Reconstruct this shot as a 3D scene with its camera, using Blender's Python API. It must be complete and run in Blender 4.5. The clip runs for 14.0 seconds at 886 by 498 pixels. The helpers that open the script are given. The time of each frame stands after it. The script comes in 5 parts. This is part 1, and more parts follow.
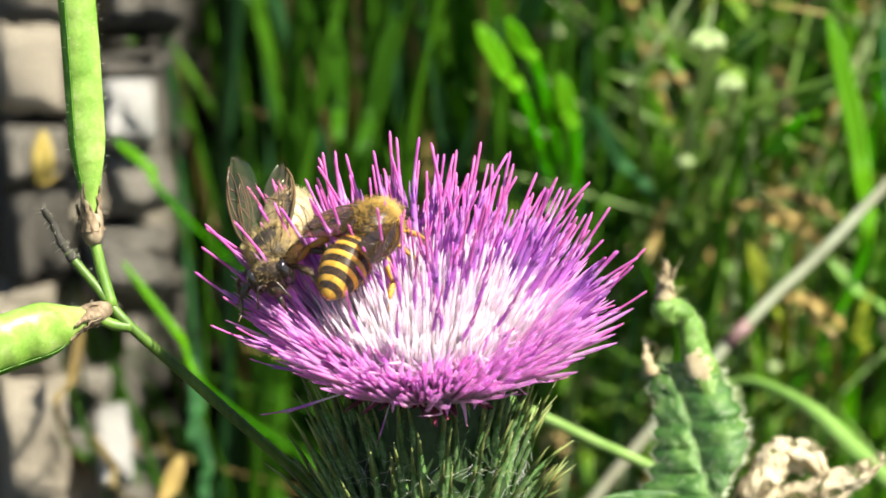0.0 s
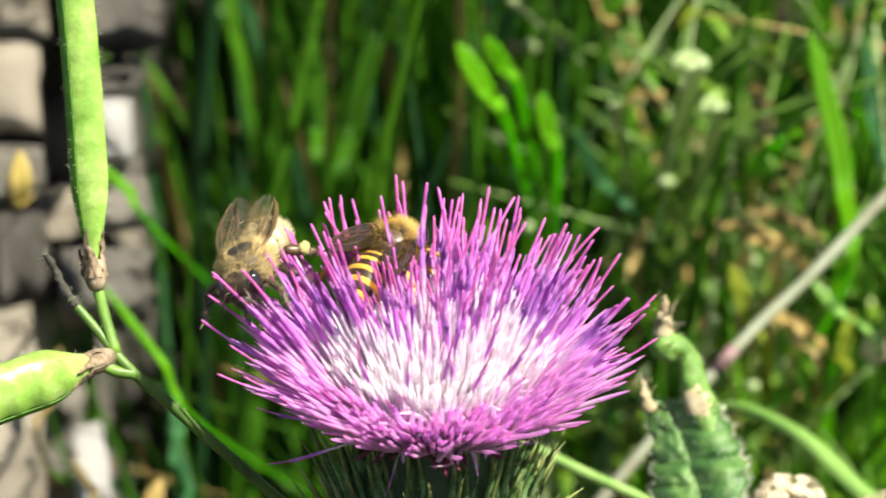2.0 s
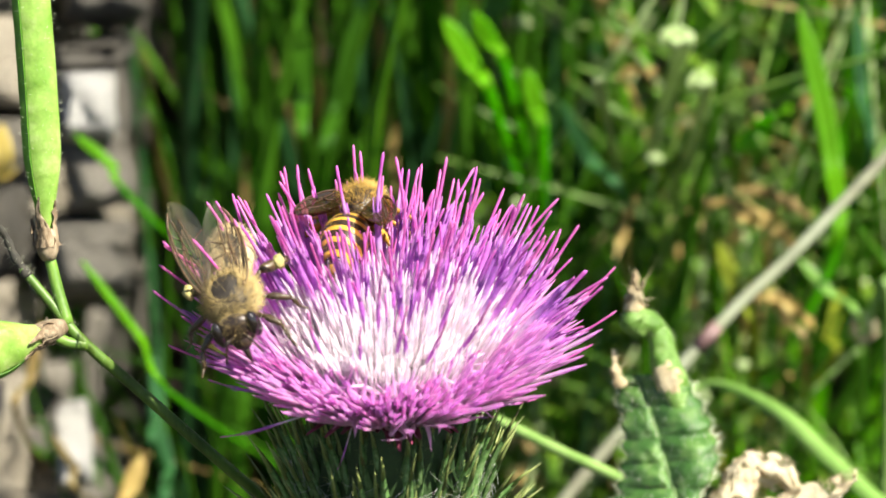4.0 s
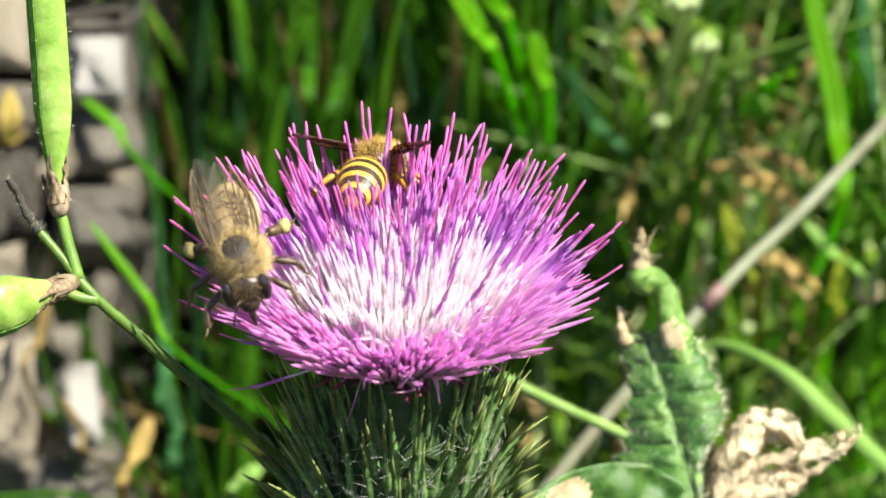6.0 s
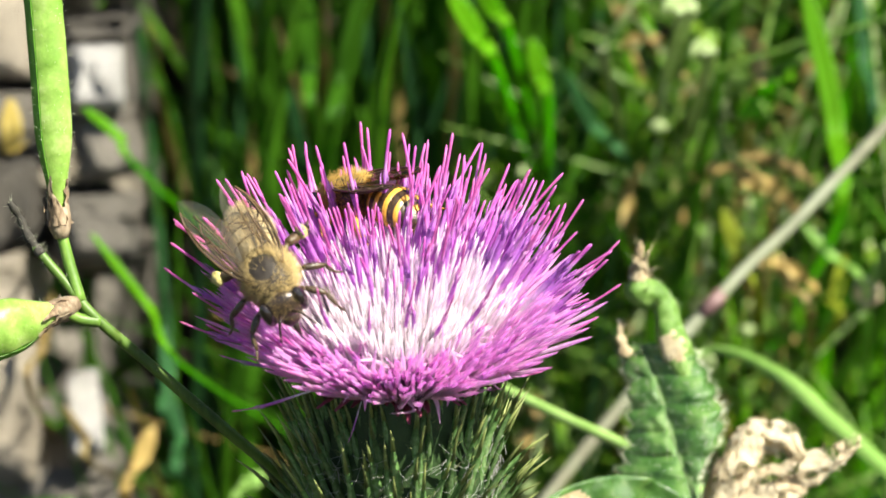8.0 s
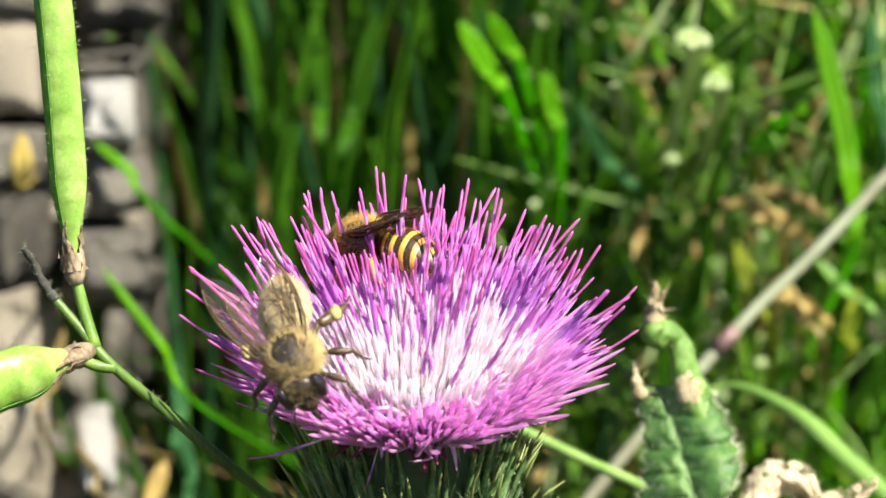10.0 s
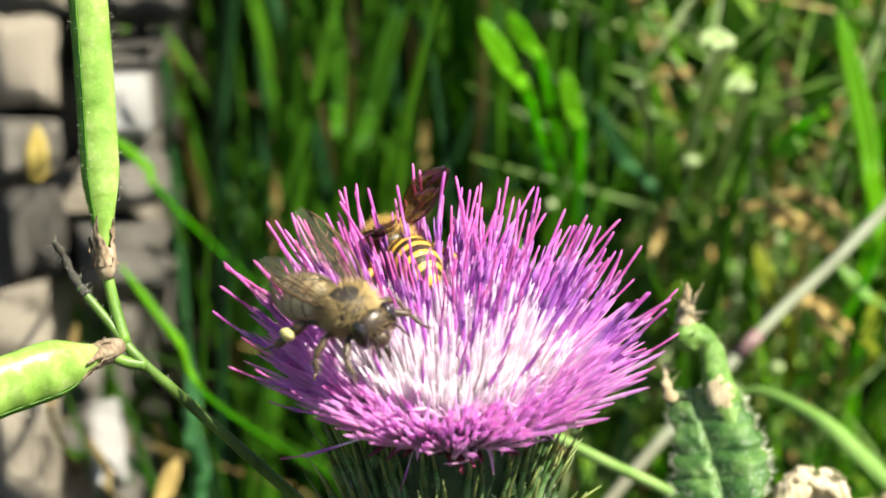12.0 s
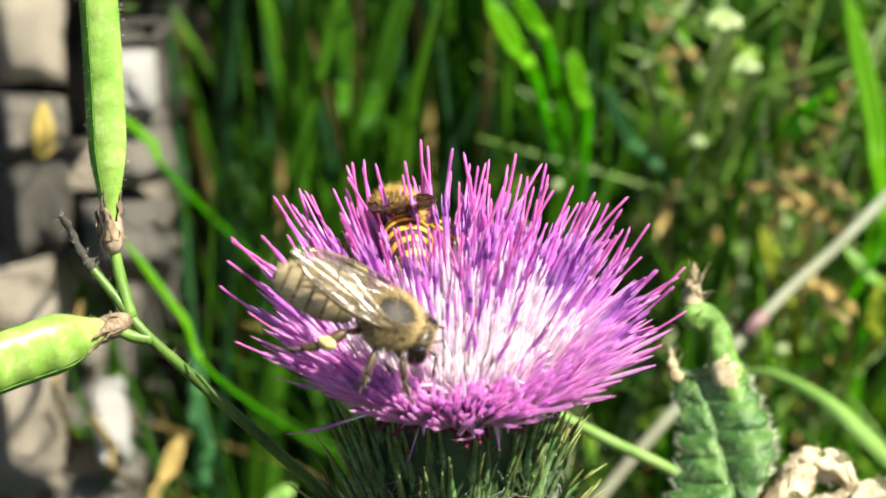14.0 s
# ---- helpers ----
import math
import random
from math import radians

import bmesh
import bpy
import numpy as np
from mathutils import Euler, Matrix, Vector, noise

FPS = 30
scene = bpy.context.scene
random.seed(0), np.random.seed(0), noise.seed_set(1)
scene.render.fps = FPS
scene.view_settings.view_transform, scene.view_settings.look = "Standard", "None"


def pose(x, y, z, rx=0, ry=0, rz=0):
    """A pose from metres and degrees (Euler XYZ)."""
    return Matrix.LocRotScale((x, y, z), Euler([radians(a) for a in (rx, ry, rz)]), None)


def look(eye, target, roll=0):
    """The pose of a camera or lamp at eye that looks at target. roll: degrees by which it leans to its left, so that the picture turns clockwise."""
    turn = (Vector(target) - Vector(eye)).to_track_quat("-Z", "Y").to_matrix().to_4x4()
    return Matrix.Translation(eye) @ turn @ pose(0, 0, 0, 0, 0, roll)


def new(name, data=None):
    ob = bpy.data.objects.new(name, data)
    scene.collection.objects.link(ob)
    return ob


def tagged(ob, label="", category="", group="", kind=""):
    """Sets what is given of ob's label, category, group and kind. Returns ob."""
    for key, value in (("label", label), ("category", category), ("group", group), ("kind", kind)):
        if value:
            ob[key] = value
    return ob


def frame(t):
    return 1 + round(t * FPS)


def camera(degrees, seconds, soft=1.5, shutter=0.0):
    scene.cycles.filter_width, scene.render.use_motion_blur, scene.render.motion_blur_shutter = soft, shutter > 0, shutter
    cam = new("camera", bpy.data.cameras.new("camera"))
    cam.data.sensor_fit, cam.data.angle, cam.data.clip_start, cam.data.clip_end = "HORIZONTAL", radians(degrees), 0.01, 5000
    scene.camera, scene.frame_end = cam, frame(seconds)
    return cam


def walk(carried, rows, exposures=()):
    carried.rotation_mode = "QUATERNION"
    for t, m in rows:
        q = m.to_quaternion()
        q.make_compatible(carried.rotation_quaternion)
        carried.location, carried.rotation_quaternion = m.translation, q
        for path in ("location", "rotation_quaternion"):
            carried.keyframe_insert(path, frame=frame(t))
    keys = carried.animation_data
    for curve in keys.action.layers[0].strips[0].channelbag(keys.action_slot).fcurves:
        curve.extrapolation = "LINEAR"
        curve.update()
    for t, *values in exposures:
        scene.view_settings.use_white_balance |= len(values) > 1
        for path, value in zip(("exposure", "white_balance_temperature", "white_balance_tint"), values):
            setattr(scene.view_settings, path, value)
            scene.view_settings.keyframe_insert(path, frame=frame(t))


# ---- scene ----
cam = camera(16, 14.0, soft=1.6, shutter=0.4)
cam.data.dof.use_dof = True
cam.data.dof.focus_distance = 0.256
cam.data.dof.aperture_fstop = 55.0
PATH = [
    (0, pose(0.00129, -0.23873, 0.50461, 71.047, 0.214, 0.600)),
    (0.5, pose(-0.00212, -0.23831, 0.50529, 71.027, 0.256, 0.171)),
    (1, pose(-0.00358, -0.23915, 0.50500, 71.100, 0.249, -0.182)),
    (1.5, pose(-0.00635, -0.23590, 0.50758, 70.943, -0.026, -0.368)),
    (2, pose(-0.00375, -0.23474, 0.50809, 70.843, -0.037, -0.364)),
    (2.5, pose(0.00127, -0.23504, 0.50399, 71.272, -0.274, 0.012)),
    (3, pose(0.00030, -0.23106, 0.50710, 70.693, -0.143, -0.179)),
    (3.2, pose(0.00202, -0.23163, 0.50488, 70.821, 0.021, -0.007)),
    (5.5, pose(-0.00036, -0.23102, 0.50879, 69.779, -0.426, -0.000)),
    (6, pose(0.00109, -0.23399, 0.50534, 70.039, -0.059, 0.129)),
    (6.5, pose(0.00000, -0.23398, 0.50516, 70.000, -0.000, -0.000)),
    (7, pose(0.00092, -0.23433, 0.50545, 69.964, 0.291, 0.034)),
    (7.5, pose(0.00024, -0.23331, 0.50638, 69.886, 0.319, -0.035)),
    (8, pose(0.00131, -0.23443, 0.50821, 69.820, 0.345, 0.021)),
    (8.5, pose(0.00035, -0.23419, 0.51009, 69.745, 0.428, 0.070)),
    (9, pose(-0.00050, -0.23359, 0.50997, 69.995, 0.895, -0.086)),
    (9.2, pose(0.00067, -0.23330, 0.51034, 70.061, 0.941, -0.019)),
    (11.3, pose(-0.00108, -0.23033, 0.50866, 70.220, -0.367, 0.174)),
    (11.5, pose(-0.00264, -0.22791, 0.50950, 70.122, -0.136, 0.072)),
    (12, pose(-0.00302, -0.22890, 0.50838, 70.170, -0.305, 0.236)),
    (12.5, pose(-0.00333, -0.22950, 0.50795, 70.044, -0.528, 0.364)),
    (13, pose(-0.00314, -0.22910, 0.50787, 69.959, -0.760, 0.440)),
    (13.5, pose(-0.00337, -0.22912, 0.50846, 69.852, -1.082, 0.480)),
    (14, pose(-0.00337, -0.22868, 0.50772, 69.864, -0.658, 0.418)),
]
walk(cam, PATH)

# ---- daylight: midday summer sun, a little from the right ----
SUN_DIR = Vector((0.52, -0.33, 0.79)).normalized()
world = bpy.data.worlds.new("sky")
scene.world = world
world.use_nodes = True
sky = world.node_tree.nodes.new("ShaderNodeTexSky")
sky.sky_type = "NISHITA"
sky.sun_disc = False
sky.sun_elevation = math.asin(SUN_DIR.z)
sky.sun_rotation = math.atan2(SUN_DIR.x, SUN_DIR.y)
background = world.node_tree.nodes["Background"]
world.node_tree.links.new(sky.outputs[0], background.inputs[0])
background.inputs[1].default_value = 0.050
sun = new("sun", bpy.data.lights.new("sun", "SUN"))
sun.data.energy = 5.0
sun.data.angle = radians(0.53)
sun.data.color = (1.0, 0.94, 0.80)
sun.matrix_world = look(SUN_DIR * 3, (0, 0, 0))
scene.view_settings.exposure = 1.32


# ---- materials ----
def nodes_of(name):
    m = bpy.data.materials.new(name)
    m.use_nodes = True
    nt = m.node_tree
    return m, nt, nt.nodes, nt.links, nt.nodes["Principled BSDF"]


def ramp_of(nt, source, stops):
    r = nt.nodes.new("ShaderNodeValToRGB")
    e = r.color_ramp.elements
    while len(e) < len(stops):
        e.new(0.5)
    for k, (at, c) in enumerate(stops):
        e[k].position = at
        e[k].color = (*c, 1)
    nt.links.new(source, r.inputs[0])
    return r


def noise_of(nt, vector, scale, detail=4.0, rough=0.6):
    n = nt.nodes.new("ShaderNodeTexNoise")
    n.inputs["Scale"].default_value = scale
    n.inputs["Detail"].default_value = detail
    n.inputs["Roughness"].default_value = rough
    nt.links.new(vector, n.inputs["Vector"])
    return n


def mix_of(nt, factor, a, b, mode="MIX"):
    m = nt.nodes.new("ShaderNodeMix")
    m.data_type = "RGBA"
    m.blend_type = mode
    if isinstance(factor, float):
        m.inputs[0].default_value = factor
    else:
        nt.links.new(factor, m.inputs[0])
    for socket, v in ((m.inputs[6], a), (m.inputs[7], b)):
        if isinstance(v, tuple):
            socket.default_value = (*v, 1)
        else:
            nt.links.new(v, socket)
    return m.outputs[2]


def surface(name, stops, scale, rough=0.6, fine=None, bump=0.3, bump_size=0.0001, stretch=(1, 1, 1),
            see_through=0.0, see_colour=None, coat=0.0, vary=0.25, metal=0.0, specular=0.5):
    """A coloured surface with broad and fine variation, relief, and light passing through thin tissue."""
    m, nt, n, l, p = nodes_of(name)
    tc = n.new("ShaderNodeTexCoord")
    mp = n.new("ShaderNodeMapping")
    mp.inputs["Scale"].default_value = stretch
    l.new(tc.outputs["Object"], mp.inputs["Vector"])
    broad = noise_of(nt, mp.outputs[0], scale)
    small = noise_of(nt, mp.outputs[0], fine or scale * 7, 5, 0.7)
    ramp = ramp_of(nt, broad.outputs["Fac"], stops)
    info = n.new("ShaderNodeObjectInfo")
    tone = n.new("ShaderNodeMapRange")
    tone.inputs[3].default_value, tone.inputs[4].default_value = 1 - vary, 1 + vary
    l.new(info.outputs["Random"], tone.inputs[0])
    grain = n.new("ShaderNodeMapRange")
    grain.inputs[1].default_value, grain.inputs[2].default_value = 0.25, 0.75
    grain.inputs[3].default_value, grain.inputs[4].default_value = 0.78, 1.2
    l.new(small.outputs["Fac"], grain.inputs[0])
    both = n.new("ShaderNodeMath")
    both.operation = "MULTIPLY"
    l.new(tone.outputs[0], both.inputs[0])
    l.new(grain.outputs[0], both.inputs[1])
    colour = n.new("ShaderNodeVectorMath")
    colour.operation = "SCALE"
    l.new(ramp.outputs[0], colour.inputs[0])
    l.new(both.outputs[0], colour.inputs[3])
    l.new(colour.outputs[0], p.inputs["Base Color"])
    p.inputs["Roughness"].default_value = rough
    p.inputs["Metallic"].default_value = metal
    p.inputs["Coat Weight"].default_value = coat
    p.inputs["Specular IOR Level"].default_value = specular
    b = n.new("ShaderNodeBump")
    b.inputs["Strength"].default_value = bump
    b.inputs["Distance"].default_value = bump_size
    l.new(small.outputs["Fac"], b.inputs["Height"])
    l.new(b.outputs[0], p.inputs["Normal"])
    if see_through:
        t = n.new("ShaderNodeBsdfTranslucent")
        mx = n.new("ShaderNodeMixShader")
        mx.inputs[0].default_value = see_through
        if see_colour:
            l.new(mix_of(nt, 0.75, colour.outputs[0], see_colour), t.inputs[0])
        else:
            l.new(colour.outputs[0], t.inputs[0])
        l.new(p.outputs[0], mx.inputs[1])
        l.new(t.outputs[0], mx.inputs[2])
        l.new(mx.outputs[0], n["Material Output"].inputs[0])
    return m


def lengthwise(name, stops, rough=0.5, see_through=0.3, grain_scale=1500, vary=0.2, joined=False):
    """Tissue whose pigment changes along its own length, as petals do; the mesh carries that length as "along"."""
    m, nt, n, l, p = nodes_of(name)
    tc = n.new("ShaderNodeTexCoord")
    length = n.new("ShaderNodeAttribute")
    length.attribute_name = "along"
    chance = n.new("ShaderNodeNewGeometry").outputs["Random Per Island"] if joined else n.new("ShaderNodeObjectInfo").outputs["Random"]
    shift = n.new("ShaderNodeMapRange")
    shift.inputs[3].default_value, shift.inputs[4].default_value = -0.06, 0.06
    l.new(chance, shift.inputs[0])
    add = n.new("ShaderNodeMath")
    l.new(length.outputs["Fac"], add.inputs[0])
    l.new(shift.outputs[0], add.inputs[1])
    ramp = ramp_of(nt, add.outputs[0], stops)
    grain = noise_of(nt, tc.outputs["Object"], grain_scale)
    hue = n.new("ShaderNodeHueSaturation")
    hr = n.new("ShaderNodeMapRange")
    hr.inputs[3].default_value, hr.inputs[4].default_value = 0.482, 0.524
    l.new(chance, hr.inputs[0])
    l.new(hr.outputs[0], hue.inputs["Hue"])
    vr = n.new("ShaderNodeMapRange")
    vr.inputs[1].default_value, vr.inputs[2].default_value = 0.3, 0.7
    vr.inputs[3].default_value, vr.inputs[4].default_value = 1 - vary, 1 + vary
    l.new(grain.outputs["Fac"], vr.inputs[0])
    l.new(vr.outputs[0], hue.inputs["Value"])
    l.new(ramp.outputs[0], hue.inputs["Color"])
    l.new(hue.outputs[0], p.inputs["Base Color"])
    p.inputs["Roughness"].default_value = rough
    t = n.new("ShaderNodeBsdfTranslucent")
    l.new(hue.outputs[0], t.inputs[0])
    mx = n.new("ShaderNodeMixShader")
    mx.inputs[0].default_value = see_through
    l.new(p.outputs[0], mx.inputs[1])
    l.new(t.outputs[0], mx.inputs[2])
    l.new(mx.outputs[0], n["Material Output"].inputs[0])
    return m


def membrane(name, tint, clear, rough=0.17):
    """Clear insect wing skin: mostly see-through, with a thin-film shine."""
    m, nt, n, l, p = nodes_of(name)
    n.remove(p)
    tr = n.new("ShaderNodeBsdfTransparent")
    tr.inputs[0].default_value = (*tint, 1)
    gl = n.new("ShaderNodeBsdfGlossy")
    gl.inputs["Roughness"].default_value = rough
    gl.inputs["Color"].default_value = (0.9, 0.88, 0.8, 1)
    df = n.new("ShaderNodeBsdfDiffuse")
    df.inputs[0].default_value = (tint[0] * 0.36, tint[1] * 0.32, tint[2] * 0.25, 1)
    tc = n.new("ShaderNodeTexCoord")
    w = noise_of(nt, tc.outputs["Object"], 900, 3)
    b = n.new("ShaderNodeBump")
    b.inputs["Strength"].default_value = 0.15
    b.inputs["Distance"].default_value = 0.0002
    l.new(w.outputs["Fac"], b.inputs["Height"])
    l.new(b.outputs[0], gl.inputs["Normal"])
    m1 = n.new("ShaderNodeMixShader")
    m1.inputs[0].default_value = 0.5
    l.new(df.outputs[0], m1.inputs[1])
    l.new(gl.outputs[0], m1.inputs[2])
    m2 = n.new("ShaderNodeMixShader")
    m2.inputs[0].default_value = clear
    l.new(m1.outputs[0], m2.inputs[1])
    l.new(tr.outputs[0], m2.inputs[2])
    l.new(m2.outputs[0], n["Material Output"].inputs[0])
    return m


FLORET = lengthwise("floret_tissue", [(0.0, (0.97, 0.93, 0.95)), (0.34, (0.96, 0.88, 0.95)), (0.47, (0.90, 0.66, 0.92)), (0.57, (0.64, 0.24, 0.75)), (0.70, (0.57, 0.185, 0.66)),
                                      (0.77, (0.78, 0.40, 0.78)), (0.86, (0.69, 0.15, 0.58)), (1.0, (0.77, 0.21, 0.63))], 0.33, 0.42)
YOUNG_FLORET = lengthwise("young_floret_tissue", [(0.0, (0.97, 0.94, 0.95)), (0.7, (0.97, 0.92, 0.95)), (1.0, (0.95, 0.80, 0.94))], 0.4, 0.62, joined=True, vary=0.1)
PINK_FLORET = lengthwise("pink_floret_tissue", [(0.0, (0.95, 0.82, 0.92)), (0.5, (0.93, 0.68, 0.90)), (0.8, (0.87, 0.50, 0.85)), (1.0, (0.78, 0.34, 0.75))], 0.38, 0.64, joined=True, vary=0.15)
# near-white filling that stands in for light scattered among the florets
GAP_FILL = surface("gap_fill", [(0.3, (0.90, 0.78, 0.87)), (0.7, (0.97, 0.92, 0.95))], 600, 0.7, fine=4000, bump=0.6, see_through=0.4, vary=0.02)
BRACT = surface("bract_green", [(0.3, (0.05, 0.12, 0.028)), (0.5, (0.115, 0.23, 0.066)), (0.7, (0.27, 0.39, 0.18))], 900, 0.5, see_through=0.12, vary=0.45)
SPINE = surface("spine_straw", [(0.3, (0.13, 0.20, 0.05)), (0.7, (0.30, 0.33, 0.11))], 900, 0.45, see_through=0.2, vary=0.5)
SCARIOUS = surface("red_bract", [(0.3, (0.22, 0.035, 0.07)), (0.7, (0.42, 0.10, 0.17))], 900, 0.5, see_through=0.2)
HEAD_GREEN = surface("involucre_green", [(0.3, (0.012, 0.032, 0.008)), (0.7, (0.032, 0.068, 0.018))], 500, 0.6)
COBWEB = surface("cobweb_hair", [(0.3, (0.6, 0.62, 0.58)), (0.7, (0.8, 0.8, 0.76))], 900, 0.5, see_through=0.3)
STEM = surface("green_stem", [(0.3, (0.06, 0.13, 0.02)), (0.55, (0.13, 0.25, 0.035)), (0.75, (0.23, 0.34, 0.07))], 420, 0.45, stretch=(1, 1, 0.3), see_through=0.08)
JOINT = surface("purple_joint", [(0.3, (0.16, 0.09, 0.09)), (0.7, (0.30, 0.18, 0.17))], 600, 0.5)
LIGHT_STEM = surface("light_stem", [(0.3, (0.14, 0.26, 0.05)), (0.7, (0.26, 0.40, 0.12))], 300, 0.4, stretch=(1, 1, 0.3), see_through=0.12)
POD = surface("pod_green", [(0.28, (0.18, 0.36, 0.045)), (0.52, (0.30, 0.49, 0.095)), (0.72, (0.48, 0.62, 0.21))], 420, 0.30, fine=2600, bump=0.35,
              see_through=0.22, see_colour=(0.40, 0.66, 0.10), vary=0.06)
POD_SEAM = surface("pod_seam", [(0.3, (0.075, 0.22, 0.012)), (0.7, (0.13, 0.32, 0.026))], 400, 0.4, see_through=0.1)
HAIR = surface("pale_hair", [(0.3, (0.55, 0.6, 0.42)), (0.7, (0.75, 0.78, 0.6))], 900, 0.5, see_through=0.4)
CALYX = surface("dry_calyx", [(0.3, (0.09, 0.06, 0.035)), (0.5, (0.23, 0.165, 0.10)), (0.7, (0.46, 0.38, 0.26))], 900, 0.8, fine=5000, bump=0.7,
                stretch=(1, 1, 0.25), see_through=0.15)
DARK_TWIG = surface("dark_twig", [(0.3, (0.016, 0.015, 0.013)), (0.7, (0.07, 0.065, 0.05))], 1500, 0.8, bump=0.7)
THISTLE_LEAF = surface("thistle_leaf", [(0.3, (0.024, 0.080, 0.013)), (0.5, (0.060, 0.158, 0.028)), (0.70, (0.155, 0.29, 0.068))], 420, 0.27, fine=2400, bump=0.6,
                       bump_size=0.0003, see_through=0.2, see_colour=(0.2, 0.4, 0.05), specular=0.8, coat=0.25)
# lighter green than the leaf blade, for its hooked end
PALE_LEAF = surface("pale_leaf", [(0.3, (0.08, 0.19, 0.025)), (0.5, (0.15, 0.30, 0.05)), (0.7, (0.28, 0.44, 0.12))], 500, 0.3, fine=2400, bump=0.6, bump_size=0.0003, see_through=0.25, vary=0.1)
LEAF_RIB = surface("leaf_rib", [(0.3, (0.09, 0.16, 0.05)), (0.7, (0.16, 0.25, 0.08))], 500, 0.45)
DRY_LEAF = surface("dry_leaf", [(0.3, (0.42, 0.31, 0.17)), (0.5, (0.68, 0.57, 0.36)), (0.72, (0.84, 0.76, 0.57))], 450, 0.85, fine=3000, bump=0.9,
                   bump_size=0.0004, see_through=0.2)
DRY_PAPER = surface("dry_paper", [(0.3, (0.50, 0.40, 0.26)), (0.5, (0.74, 0.66, 0.48)), (0.72, (0.86, 0.81, 0.66))], 450, 0.85, fine=3000, bump=0.6,
                    bump_size=0.0003, see_through=0.5, see_colour=(0.80, 0.70, 0.48))
# grass darkened in its colour to stand for blades in the thicket's shade
GRASS = surface("grass_blade_shaded", [(0.25, (0.014, 0.050, 0.003)), (0.5, (0.036, 0.118, 0.005)), (0.75, (0.092, 0.238, 0.010))], 60, 0.45, fine=900, stretch=(1, 1, 0.15),
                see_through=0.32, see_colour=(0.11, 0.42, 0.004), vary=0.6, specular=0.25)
# lit copy of the grass: sunshine on the blades is put into the colour
GRASS_SUNLIT = surface("grass_blade_sunny", [(0.25, (0.13, 0.38, 0.006)), (0.75, (0.24, 0.56, 0.012))], 60, 0.38, fine=1200, stretch=(1, 1, 0.1),
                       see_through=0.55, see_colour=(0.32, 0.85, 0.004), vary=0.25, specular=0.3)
GRASS_BLUE = surface("grass_blade_bluish", [(0.25, (0.018, 0.075, 0.022)), (0.75, (0.06, 0.19, 0.06))], 60, 0.42, fine=900, stretch=(1, 1, 0.15),
                     see_through=0.3, see_colour=(0.06, 0.34, 0.04), vary=0.4, specular=0.3)
GRASS_PALE = surface("grass_blade_pale", [(0.25, (0.17, 0.40, 0.05)), (0.75, (0.36, 0.56, 0.16))], 60, 0.30, fine=1200, stretch=(1, 1, 0.1), see_through=0.35, vary=0.1)
DRY_GRASS = surface("dry_grass", [(0.3, (0.22, 0.14, 0.035)), (0.5, (0.40, 0.29, 0.09)), (0.7, (0.62, 0.52, 0.24))], 120, 0.7, stretch=(1, 1, 0.2), see_through=0.25, vary=0.4)
STRAW_STALK = surface("pale_stalk", [(0.3, (0.27, 0.22, 0.16)), (0.5, (0.38, 0.41, 0.27)), (0.7, (0.48, 0.53, 0.39))], 45, 0.45, stretch=(1, 1, 1), see_through=0.05)
WEED = surface("weed_leaf", [(0.25, (0.026, 0.075, 0.004)), (0.5, (0.07, 0.16, 0.009)), (0.75, (0.24, 0.34, 0.035))], 150, 0.42, fine=1200, see_through=0.38,
               see_colour=(0.28, 0.55, 0.02), vary=0.5, specular=0.2)
YELLOW_WEED = surface("yellowish_weed_leaf", [(0.25, (0.14, 0.20, 0.012)), (0.75, (0.38, 0.44, 0.035))], 150, 0.5, fine=1200, see_through=0.4,
                      see_colour=(0.5, 0.55, 0.03), vary=0.35, specular=0.2)
BUD = surface("pale_bud", [(0.3, (0.30, 0.42, 0.15)), (0.7, (0.48, 0.58, 0.30))], 300, 0.6, see_through=0.25)
YELLOW_LEAF = surface("yellow_leaf", [(0.3, (0.42, 0.31, 0.06)), (0.7, (0.60, 0.48, 0.14))], 200, 0.55, see_through=0.3)
STONE = surface("grey_stone", [(0.3, (0.11, 0.10, 0.083)), (0.5, (0.205, 0.187, 0.156)), (0.7, (0.34, 0.315, 0.265))], 120, 0.9, fine=700, bump=0.8, bump_size=0.0008, vary=0.5)
WHITE_STONE = surface("white_stone", [(0.3, (0.46, 0.45, 0.425)), (0.7, (0.80, 0.785, 0.75))], 150, 0.9, fine=700, bump=0.8, bump_size=0.0008, vary=0.1)
TAN_STONE = surface("tan_stone", [(0.3, (0.37, 0.32, 0.24)), (0.7, (0.63, 0.56, 0.44))], 120, 0.9, fine=700, bump=0.8, bump_size=0.0008, vary=0.2)
SOIL = surface("dark_soil", [(0.3, (0.014, 0.011, 0.007)), (0.5, (0.034, 0.026, 0.016)), (0.7, (0.075, 0.056, 0.034))], 30, 0.95, fine=260, bump=1.0, bump_size=0.003, vary=0.0)

FUR_TAN = surface("tan_fur", [(0.3, (0.46, 0.33, 0.12)), (0.7, (0.76, 0.59, 0.28))], 600, 0.7, see_through=0.22)
FUR_GREY = surface("greyish_fur", [(0.3, (0.24, 0.21, 0.14)), (0.7, (0.46, 0.41, 0.29))], 600, 0.7, see_through=0.2)
FUR_PALE = surface("pale_fur", [(0.3, (0.52, 0.42, 0.21)), (0.7, (0.76, 0.64, 0.40))], 600, 0.7, see_through=0.2)
CHITIN = surface("dark_chitin", [(0.3, (0.018, 0.013, 0.010)), (0.7, (0.05, 0.032, 0.020))], 900, 0.28, fine=6000, bump=0.3, coat=0.3)
